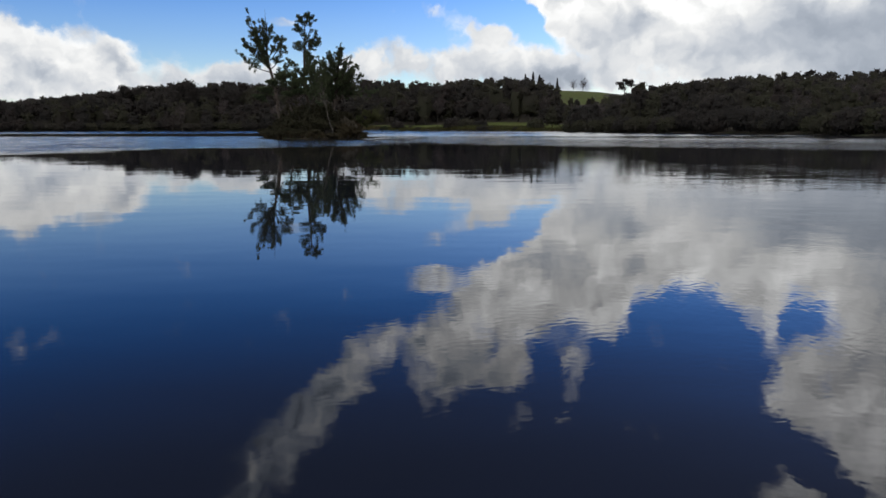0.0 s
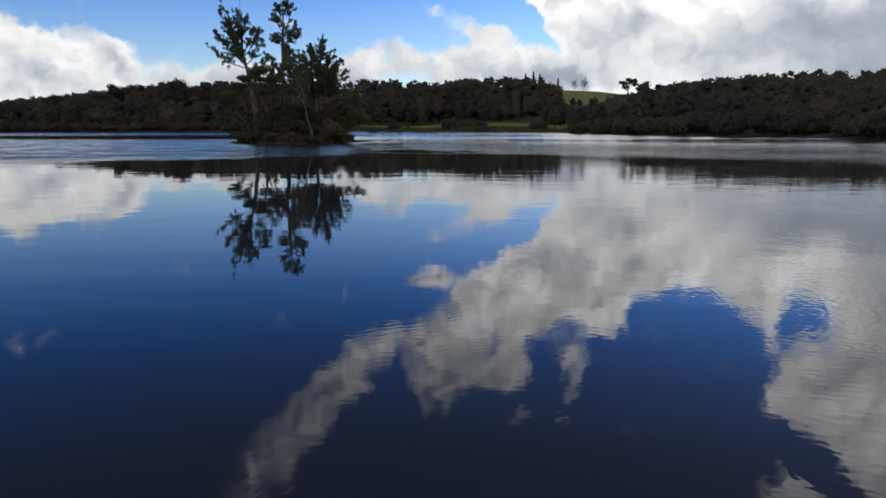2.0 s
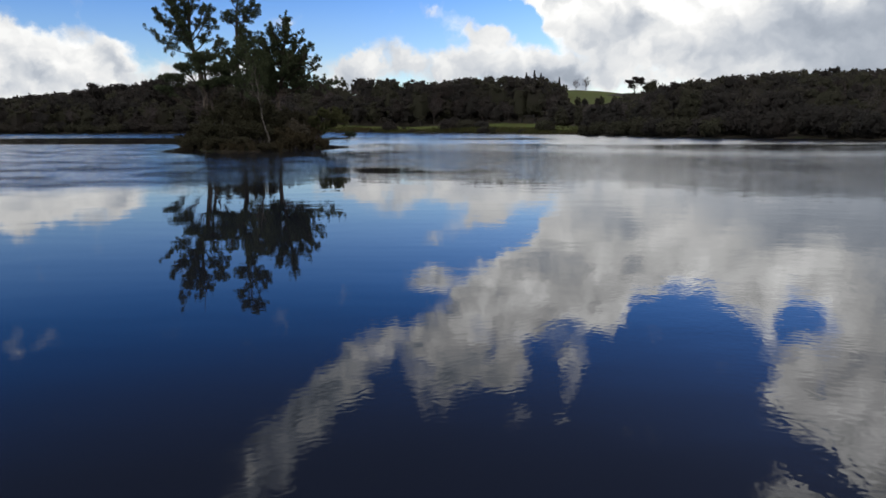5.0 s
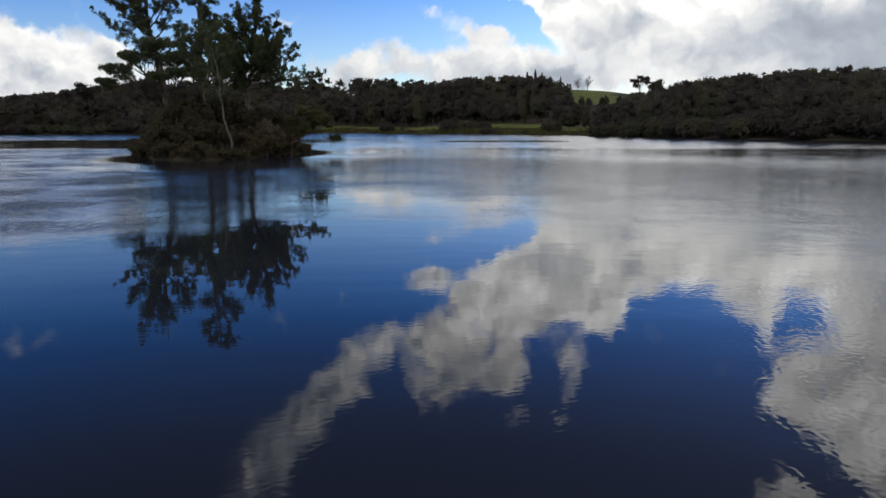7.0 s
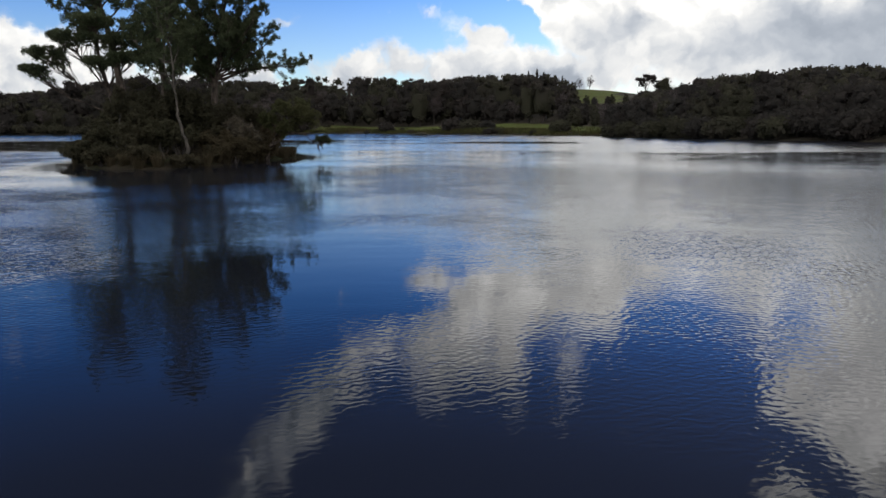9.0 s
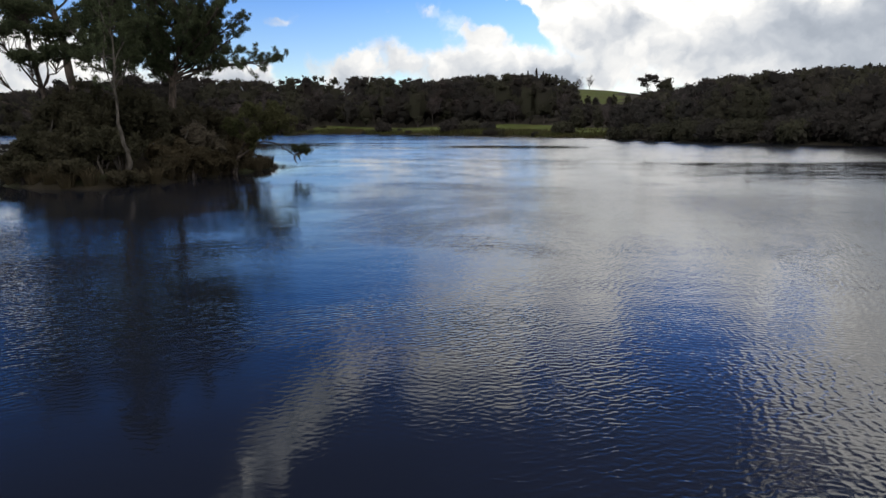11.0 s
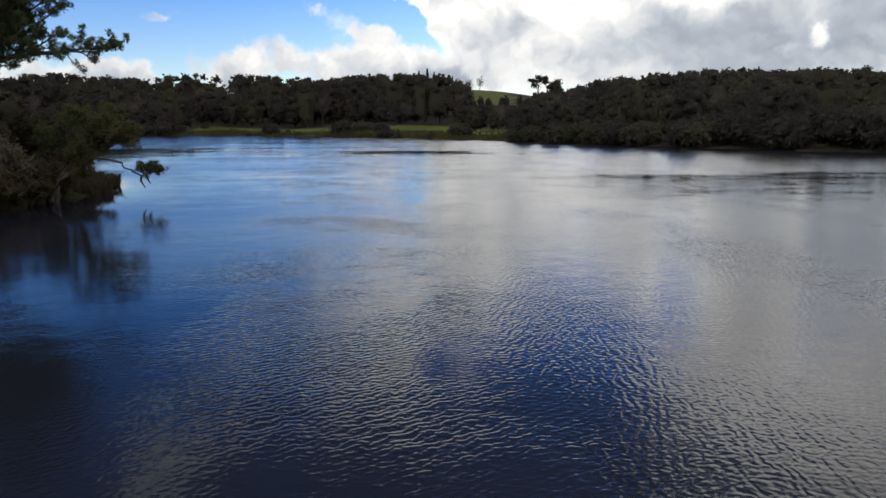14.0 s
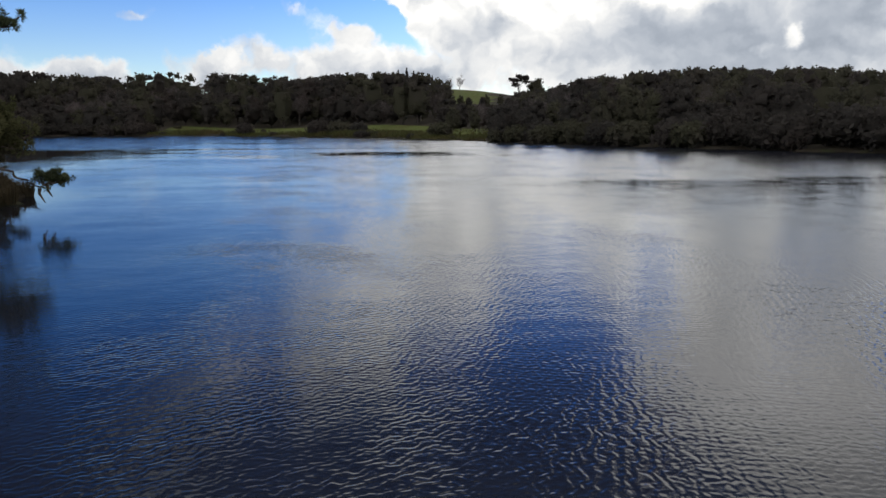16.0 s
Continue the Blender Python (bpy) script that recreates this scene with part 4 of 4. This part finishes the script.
def pine(name, label, line, radius, limbs, seed, bark=BARK, needle=NEEDLE, twigs=16, spread=0.8, needles=30, needle_len=0.16, flat=1.0, spikes=(), thick=0.017):
    """A pine: its trunk line, and limbs as (height share on the trunk, end place, sag)."""
    rng = np.random.default_rng(seed)
    base = np.array(line[0], float)
    root = new(name)
    root.location = base
    tagged(root, label, "tree")
    line = np.array(line, float) - base
    t = np.linspace(0, 1, len(line))
    tt = np.linspace(0, 1, 4 * len(line))
    pts = np.stack([np.interp(tt, t, line[:, i]) for i in range(3)], -1)
    for _ in range(2):
        pts[1:-1] = (pts[:-2] + 2 * pts[1:-1] + pts[2:]) / 4
    pts[1:-1] += rng.normal(0, 0.035, (len(pts) - 2, 3)) * (1, 1, 0.3)
    pts[0, 2] -= 0.4
    rad = radius * (1 - 0.86 * tt ** 0.9) * (1 + 0.5 * np.exp(-tt * 18))
    part("trunk", smooth(mesh_of("trunk", *tube(pts, rad, 10), bark)), root)
    for share, end, sag in limbs:
        sprays = []
        if share is None:
            share = float(np.clip(0.40 + 0.075 * (end[2] - base[2] - 4.5) + rng.normal(0, 0.05), 0.36, 0.80))
        s = np.array([np.interp(share, tt, pts[:, i]) for i in range(3)])
        e = np.array(end, float) - base
        r0 = max(float(np.interp(share, tt, rad)) * 0.42, 0.03)
        n = 9
        u = np.linspace(0, 1, n)[:, None]
        b = s + (e - s) * u + (0, 0, -sag) * np.sin(np.pi * u)
        length = np.linalg.norm(e - s)
        b[1:] += np.cumsum(rng.normal(0, (0.035 if flat == 1.0 else 0.06) * length / 3, (n - 1, 3)), 0) * (1, 1, 0.7)
        wood = [tube(b, np.linspace(r0, 0.02, n), 6)]
        for k in range(twigs):
            f = rng.uniform(0.30 if flat == 1.0 else 0.66, 1.0)
            p = np.array([np.interp(f, u[:, 0], b[:, i]) for i in range(3)])
            way = unit((unit(e - s) * 0.6 + rng.normal(0, 0.8, 3)) * (1, 1, flat) + (0, 0, 0.35 * flat))
            tw = wander(rng, p, way, spread * rng.uniform(0.5, 1.25) * (1.15 - 0.4 * f), 4, 0.22, 0.5 * flat)
            wood.append(tube(tw, np.linspace(0.022, 0.008, 5), 4))
            # needles stand in bunches towards the tip, with bare wood between
            tips = np.stack([tw[2], tw[3], tw[4], tw[4]]) + rng.normal(0, 0.05, (4, 3))
            ways = unit(np.diff(tw, axis=0))[[1, 2, 3, 3]]
            sprays.append(tufts(rng, tips, ways + (0, 0, 0.3), needle_len, thick, needles))
        limb = part("limb", smooth(mesh_of("limb", *joined(wood), bark)), root)
        part("needles", mesh_of("needles", *joined(sprays), needle), limb)
    for start, end in spikes:
        a, b = np.array(start, float) - base, np.array(end, float) - base
        part("dead_limb", smooth(mesh_of("dead_limb", *tube([a, (a + b) / 2 + rng.normal(0, 0.06, 3), b], [0.05, 0.035, 0.012], 6), bark)), root, "bare dead limb")
    return root


def ends(rng, centre, size, n):
    """Limb ends spread over a rounded head."""
    d = unit(rng.normal(0, 1, (n, 3)))
    return [tuple(np.array(centre) + v * size * rng.uniform(0.6, 1.0)) for v in d]


_r = np.random.default_rng(3)
# the tall forked pine
pine("tall_pine", "tall gaunt pine forking into sparse upright heads", [(-19.43, 88.6, 0.80), (-19.75, 88.6, 3.09), (-20.16, 88.7, 6.23), (-20.79, 88.8, 8.53), (-21.00, 88.9, 10.84), (-20.79, 88.9, 13.45)], 0.30,
     [(0.55, (-22.57, 88.6, 12.09), 0.3), (0.57, (-23.94, 88.3, 11.36), 0.2), (0.56, (-22.78, 89.2, 14.50), 0.5), (0.60, (-22.26, 88.5, 13.56), 0.3), (0.52, (-24.05, 88.2, 9.58), 0.4), (0.70, (-21.83, 89.4, 12.93), 0.1),
      (0.58, (-23.20, 88.9, 13.24), 0.3), (0.62, (-21.95, 88.2, 11.36), 0.2), (0.66, (-21.21, 88.5, 13.77), 0.1), (0.56, (-23.31, 88.4, 10.63), 0.2),
      (0.75, (-20.17, 88.3, 12.72), 0.1), (0.55, (-18.70, 88.9, 10.31), 0.3), (0.62, (-18.81, 88.2, 11.47), 0.2), (0.66, (-19.63, 89.3, 11.88), 0.1), (0.50, (-21.74, 87.9, 10.32), 0.2), (0.45, (-18.38, 89.3, 8.95), 0.2)], 21, twigs=23, spread=0.66, needle_len=0.19,
     spikes=[((-20.84, 88.9, 11.04), (-21.00, 88.9, 14.92)), ((-20.27, 88.7, 6.86), (-18.70, 88.5, 8.64))])
# the twin-stemmed pine beside it
pine("twin_pine", "slender dark pine with a narrow broken crown", [(-15.2, 83.6, 1.0), (-15.4, 83.7, 4.0), (-15.7, 83.9, 7.0), (-15.6, 84.1, 10.0), (-15.5, 84.3, 13.5)], 0.26,
     [(0.62, (-14.4, 84.4, 12.9), 0.3), (0.66, (-14.2, 84.0, 11.6), 0.2), (0.88, (-16.1, 84.4, 13.2), 0.0), (0.90, (-15.0, 84.0, 13.4), 0.0), (0.80, (-16.4, 84.0, 12.3), 0.0), (0.72, (-13.9, 84.2, 10.6), 0.1),
      (0.50, (-14.0, 83.2, 8.3), 0.2), (0.48, (-17.0, 83.4, 8.2), 0.2), (0.42, (-16.9, 83.2, 6.9), 0.2), (0.40, (-13.8, 83.0, 6.9), 0.2), (0.36, (-16.4, 82.6, 5.9), 0.1), (0.55, (-14.6, 84.9, 9.2), 0.1), (0.34, (-14.2, 84.6, 6.0), 0.1),
      (0.64, (-15.1, 83.6, 9.0), 0.1), (0.70, (-16.6, 84.2, 10.4), 0.1), (0.46, (-15.0, 82.9, 7.6), 0.1), (0.30, (-13.7, 82.6, 5.3), 0.1), (0.32, (-15.2, 82.2, 5.4), 0.1), (0.36, (-13.3, 83.4, 6.1), 0.1), (0.38, (-16.2, 83.8, 6.6), 0.1)], 22, twigs=19, spread=0.64, needle_len=0.19)
# the broad pine with the rounded crown over a fan of forking limbs
pine("broad_pine", "broad dense pine with a rounded crown", [(-12.05, 81.0, 1.0), (-12.05, 81.2, 2.4), (-11.95, 81.4, 4.0), (-11.75, 81.8, 5.8), (-11.55, 82.0, 7.4), (-11.35, 82.0, 8.8)], 0.22,
     [(None, e, 0.25) for e in ends(_r, (-11.75, 82.0, 6.7), (2.4, 2.3, 1.6), 17)] + [(None, e, 0.1) for e in ends(_r, (-11.55, 82.0, 8.1), (2.0, 2.0, 1.7), 16)]
     + [(0.40, (-7.65, 81.6, 4.75), -0.1), (0.42, (-7.85, 82.2, 4.95), -0.15), (0.44, (-8.85, 81.6, 6.1), 0.1), (0.46, (-9.05, 82.3, 6.9), 0.1), (0.38, (-13.75, 81.4, 5.2), 0.2), (0.62, (-9.35, 82.0, 7.9), 0.1), (0.40, (-9.95, 81.0, 5.3), 0.1), (0.42, (-10.35, 82.4, 5.6), 0.1), (0.40, (-13.15, 82.3, 5.5), 0.15), (0.44, (-10.95, 80.4, 6.0), 0.1), (0.38, (-9.15, 82.2, 5.4), 0.1), (0.5, (-9.75, 81.2, 7.0), 0.1)], 23, twigs=18, spread=0.70, needles=46, needle_len=0.15, thick=0.011)


def spreading_pine():
    """Several crooked stems from one foot, each carrying a flat pad of upright needle bunches."""
    rng = np.random.default_rng(24)
    base = np.array((-15.9, 79.4, 0.9))
    root = new("spreading_pine")
    root.location = base
    tagged(root, "low spreading pine with flat pads of needles", "tree")
    trunk = np.array([(0, 0, -0.4), (-0.2, -0.1, 1.3), (-0.5, -0.35, 2.6), (-0.75, -0.5, 4.2), (-0.9, -0.6, 5.6)])
    part("trunk", smooth(mesh_of("trunk", *tube(trunk, [0.17, 0.13, 0.11, 0.08, 0.04], 8), BARK)), root)
    pads = ((-16.9, 78.8, 6.75, 1.05, 0.26, 3), (-18.1, 78.5, 6.0, 0.95, 0.20, 2), (-16.0, 79.0, 5.9, 1.0, 0.30, 2), (-19.3, 78.3, 5.25, 0.85, 0.15, 1), (-20.4, 78.4, 4.5, 0.55, 0.13, 1),
            (-16.6, 78.2, 4.8, 0.6, 0.16, 2), (-15.2, 78.7, 5.1, 0.7, 0.25, 2), (-17.6, 79.5, 6.6, 0.6, 0.16, 3))
    for x, y, z, rx, rz, k in pads:
        c = np.array((-15.5 + (x + 15.5) * 0.84, y, z)) - base
        rx, s = rx * 1.15, trunk[k]
        mid = s + (c - s) * (0.6, 0.5, 0.40) + rng.normal(0, 0.12, 3)
        u = np.linspace(0, 1, 9)[:, None]
        line = s * (1 - u) ** 2 + 2 * mid * u * (1 - u) + (c - (0, 0, rz)) * u ** 2
        line[1:-1] += rng.normal(0, 0.05, (7, 3))
        wood, tips = [tube(line, np.linspace(0.045, 0.016, 9), 6)], []
        for _ in range(int(14 + 22 * rx)):
            a, f = rng.uniform(0, 2 * math.pi), math.sqrt(rng.uniform(0.05, 1.0))
            end = c + np.array((math.cos(a) * f * rx, math.sin(a) * f * rx, rz * (1 - f * f) * rng.uniform(-0.1, 0.9) - 0.10 * f))
            start = line[rng.integers(4, 9)]
            bow = (start + end) / 2 + rng.normal(0, 0.05, 3) + (0, 0, -0.06)
            wood.append(tube([start, bow, end], [0.018, 0.013, 0.007], 4))
            for q in (0.62, 0.78, 0.9, 1.0, 1.0):
                tips.append(bow + (end - bow) * (2 * q - 1) + rng.normal(0, 0.075, 3) * (1, 1, 0.5))
        limb = part("limb", smooth(mesh_of("limb", *joined(wood), BARK)), root)
        tips = np.array(tips)
        ways = np.tile((0, 0, 1.2), (len(tips), 1)) + rng.normal(0, 0.3, (len(tips), 3))
        part("needles", mesh_of("needles", *tufts(rng, tips, ways, 0.16, 0.018, 26), NEEDLE), limb)


spreading_pine()
# the pale crooked pine at the water's edge
pine("crooked_pine", "pale-stemmed crooked pine leaning from the bank", [(-11.2, 74.5, 0.2), (-11.3, 74.7, 0.9), (-11.6, 74.9, 1.9), (-12.0, 75.6, 3.3), (-12.6, 77.0, 5.2), (-13.2, 78.4, 7.4)], 0.09,
     [(0.58 + 0.020 * i, e, 0.1) for i, e in enumerate(ends(_r, (-13.6, 79.0, 6.0), (2.1, 1.8, 1.9), 20))], 25, bark=PALE_BARK, twigs=15, spread=0.55, needles=26)


def bush(label, x, y, rx, ry, h, seed, leaf, n=2600, size=0.07, name="bush", long=1.2):
    """A rounded shrub: stems from one stool, and leaves in uneven lumps."""
    rng = np.random.default_rng(seed)
    root = new(name)
    z = isle_z(x, y)
    root.location = (x, y, z)
    tagged(root, label, "bush", "island scrub")
    wood, cl = [], []
    for k in range(16):
        a, f = rng.uniform(0, 2 * math.pi), rng.uniform(0.3, 1.0)
        end = np.array([math.cos(a) * rx * f * 0.85, math.sin(a) * ry * f * 0.85, h * (1 - 0.45 * f ** 2) * rng.uniform(0.7, 0.98)])
        mid = end * (0.45, 0.45, 0.55) + rng.normal(0, 0.08, 3)
        wood.append(tube([(0.1 * math.cos(a), 0.1 * math.sin(a), -0.15), mid, end], [0.035, 0.022, 0.008], 5))
        for q in (mid, (mid + end) / 2, end, end):
            cl.append(q + rng.normal(0, 0.16, (int(n / 64), 3)) * (rx * 0.8, ry * 0.8, h * 0.55) * 0.55)
    cl = np.concatenate(cl)
    cl[:, 2] = np.maximum(cl[:, 2], 0.03)
    part("stem", smooth(mesh_of("stem", *joined(wood), FAR_BARK)), root)
    part("foliage", mesh_of("foliage", *leaves(rng, cl, 0.05, size, 2, 0.2, long), leaf), root)
    return root


_b = np.random.default_rng(9)
DARK_BUSH = "dense dark evergreen scrub on the islet"
for _x, _y, _rx, _ry, _h in ((-15.9, 78.8, 1.2, 1.3, 2.4), (-15.0, 77.6, 1.6, 1.3, 2.4), (-13.6, 77.0, 1.4, 1.2, 2.2), (-14.2, 79.2, 1.7, 1.5, 2.7), (-12.6, 79.0, 1.5, 1.4, 2.5), (-16.0, 81.5, 1.9, 1.8, 2.9),
                             (-17.0, 82.4, 1.4, 1.6, 2.6), (-13.6, 82.4, 2.0, 1.8, 2.8), (-11.2, 83.6, 1.7, 1.6, 2.4), (-17.4, 85.4, 2.0, 1.8, 2.6), (-14.4, 86.5, 2.2, 1.9, 2.7), (-11.0, 87.0, 1.9, 1.8, 2.2),
                             (-18.2, 86.2, 1.4, 1.6, 2.0), (-16.6, 89.4, 2.2, 1.7, 2.3), (-12.8, 90.0, 2.0, 1.6, 2.1), (-11.4, 80.4, 1.3, 1.2, 1.9), (-12.8, 75.9, 1.0, 0.9, 1.4), (-16.6, 80.2, 1.0, 1.2, 2.2)):
    bush(DARK_BUSH, _x, _y, _rx, _ry, _h * 1.12, int(_b.integers(1e6)), SCRUB, 1750, 0.092)
for _ring, _a in [(0, a) for a in np.arange(-math.pi, math.pi, 0.19)] + [(1, a) for a in np.arange(-math.pi, math.pi, 0.27)]:
    _q = float(isle_radius(np.array(_a))) * (_b.uniform(0.90, 0.98) if _ring == 0 else _b.uniform(0.72, 0.86))
    _x, _y = ISLE[0] + _q * math.cos(_a), ISLE[1] + _q * math.sin(_a)
    if _y < 82 or _x < -16:
        _w = 0.5 if _x > -11.2 else 1.0
        bush("low dark heath overhanging the islet's bank", _x, _y, _w * _b.uniform(0.7, 1.4), _w * _b.uniform(0.7, 1.3), _b.uniform(0.35, 0.95) + 0.7 * _ring, int(_b.integers(1e6)), SCRUB, 1150, 0.075)
for _x, _y, _rx, _ry, _h in ((-10.2, 78.6, 1.1, 1.1, 1.15), (-10.3, 80.4, 1.0, 1.1, 1.4), (-10.1, 77.6, 0.9, 0.9, 1.3), (-9.7, 79.4, 0.8, 0.9, 1.3), (-9.6, 81.6, 0.8, 1.0, 1.3), (-10.6, 76.6, 0.8, 0.8, 0.9), (-9.9, 84.2, 0.9, 1.1, 1.3), (-11.0, 77.6, 1.0, 1.0, 1.3)):
    bush("rust-brown sedge and bog myrtle on the islet's rim", _x, _y, _rx, _ry, _h, int(_b.integers(1e6)), RUST, 3000, 0.056, long=2.0)
for _x, _y, _rx, _ry, _h in ((-10.0, 79.3, 0.8, 0.8, 1.6), (-10.7, 79.8, 0.8, 0.8, 1.75)):
    bush("pale dead bracken heaped over the bank", _x, _y, _rx, _ry, _h, int(_b.integers(1e6)), DRY, 2400, 0.045, "dead_bracken", 2.2)

# young conifer drooping over the water, with its low bough
pine("young_conifer", "young yellow-green conifer drooping over the water", [(-9.3, 80.6, 0.35), (-8.8, 80.6, 1.3), (-8.0, 80.5, 2.2), (-7.7, 80.4, 2.9)], 0.09,
     [(0.35, (-7.0, 80.1, 1.9), -0.25), (0.50, (-6.7, 80.3, 2.1), -0.2), (0.60, (-7.2, 79.6, 2.2), -0.1), (0.70, (-8.5, 80.1, 2.7), 0.0), (0.45, (-9.2, 80.0, 2.0), 0.0), (0.55, (-7.6, 81.3, 2.2), 0.0),
      (0.30, (-8.1, 79.7, 1.6), 0.0), (0.75, (-7.2, 80.5, 2.6), 0.0)], 31, needle=NEEDLE_SOFT, twigs=24, spread=0.5, needles=30, needle_len=0.13)
pine("bough", "low crooked pine bough dipping towards the water", [(-9.3, 80.3, 0.5), (-8.2, 80.3, 1.42), (-7.45, 80.4, 1.38), (-7.0, 80.7, 1.02), (-6.72, 80.9, 0.80), (-6.5, 81.2, 0.92)], 0.055,
     [(0.90, (-6.3, 81.3, 1.10), 0.0), (0.88, (-6.75, 81.1, 1.06), 0.0), (0.97, (-6.15, 81.2, 0.98), 0.0), (0.93, (-6.5, 81.2, 1.12), 0.0)], 32, needle=NEEDLE, twigs=9, spread=0.2, needles=30, needle_len=0.09, thick=0.009,
     spikes=[((-6.72, 80.9, 0.8), (-6.62, 80.9, 0.42)), ((-6.6, 81.1, 0.86), (-6.5, 81.1, 0.55))])


def stem(label, line, r, bark=PALE_BARK, name="dead_sapling"):
    base = np.array(line[0], float)
    root = new(name, smooth(mesh_of(name, *tube(np.array(line, float) - base, np.linspace(r, r * 0.4, len(line)), 8), bark)))
    root.location = base
    tagged(root, label, "dead sapling", "dead saplings on the bank")


for _l in ([(-14.0, 75.6, 0.2), (-14.4, 76.0, 0.9), (-14.9, 76.5, 1.7), (-15.0, 77.0, 2.3)], [(-13.2, 75.1, 0.1), (-13.7, 75.5, 0.7), (-14.1, 76.0, 1.4)], [(-14.7, 76.3, 0.3), (-15.2, 76.6, 1.0), (-15.6, 77.0, 1.9)],
           [(-12.3, 75.0, 0.15), (-12.7, 75.4, 0.8), (-12.8, 75.9, 1.5)], [(-10.7, 78.2, 0.6), (-10.8, 78.5, 1.2), (-10.6, 78.9, 1.9)], [(-15.6, 77.9, 0.3), (-15.9, 78.0, 1.1), (-16.5, 78.3, 1.9)]):
    stem("bleached leaning dead sapling on the bank", _l, 0.055)


def sedge():
    """One clump of arching sedge."""
    rng = np.random.default_rng(77)
    n = 90
    a, r = rng.uniform(0, 2 * math.pi, n), rng.uniform(0, 0.22, n)
    root0 = np.stack([np.cos(a) * r, np.sin(a) * r, np.full(n, -0.05)], -1)
    out = np.stack([np.cos(a), np.sin(a), np.zeros(n)], -1)
    h = rng.uniform(0.45, 0.95, (n, 1))
    p1 = root0 + out * h * 0.18 + (0, 0, 1) * h * 0.6
    p2 = root0 + out * h * 0.55 + (0, 0, 1) * h * 0.75
    w = np.stack([-np.sin(a), np.cos(a), np.zeros(n)], -1) * 0.014
    v = np.stack([root0 - w, root0 + w, p1 + w, p1 - w, p2], 1).reshape(-1, 3)
    i = np.arange(n)[:, None] * 5
    f = np.concatenate([i + [0, 1, 2, 3], i + [3, 2, 4, 4]])
    me = bpy.data.meshes.new("sedge_clump")
    me.from_pydata(v.tolist(), [], [list(dict.fromkeys(q)) for q in f.tolist()])
    me.materials.append(RUST)
    return me


_sm = sedge()
_s = np.random.default_rng(4)
for _a in np.arange(-math.pi, math.pi, 0.075):
    _f = _s.uniform(0.93, 1.0)
    _rr = float(isle_radius(np.array(_a))) * _f
    _x, _y = ISLE[0] + _rr * math.cos(_a), ISLE[1] + _rr * math.sin(_a)
    _t = new("sedge_clump", _sm)
    _t.matrix_world = pose(_x, _y, isle_z(_x, _y) - 0.02, _s.uniform(-12, 12), _s.uniform(-12, 12), _s.uniform(0, 360)) @ Matrix.Scale(_s.uniform(0.6, 1.1), 4)
    tagged(_t, "brown arching sedge clump on the water's edge", "sedge", "sedge round the islet")

# stake far out in the water
stem("thin dark mooring stake standing in the lake", [(-59, 160, -0.8), (-58.97, 160, 0.6), (-59.02, 160, 1.5)], 0.09, FAR_BARK, "stake")
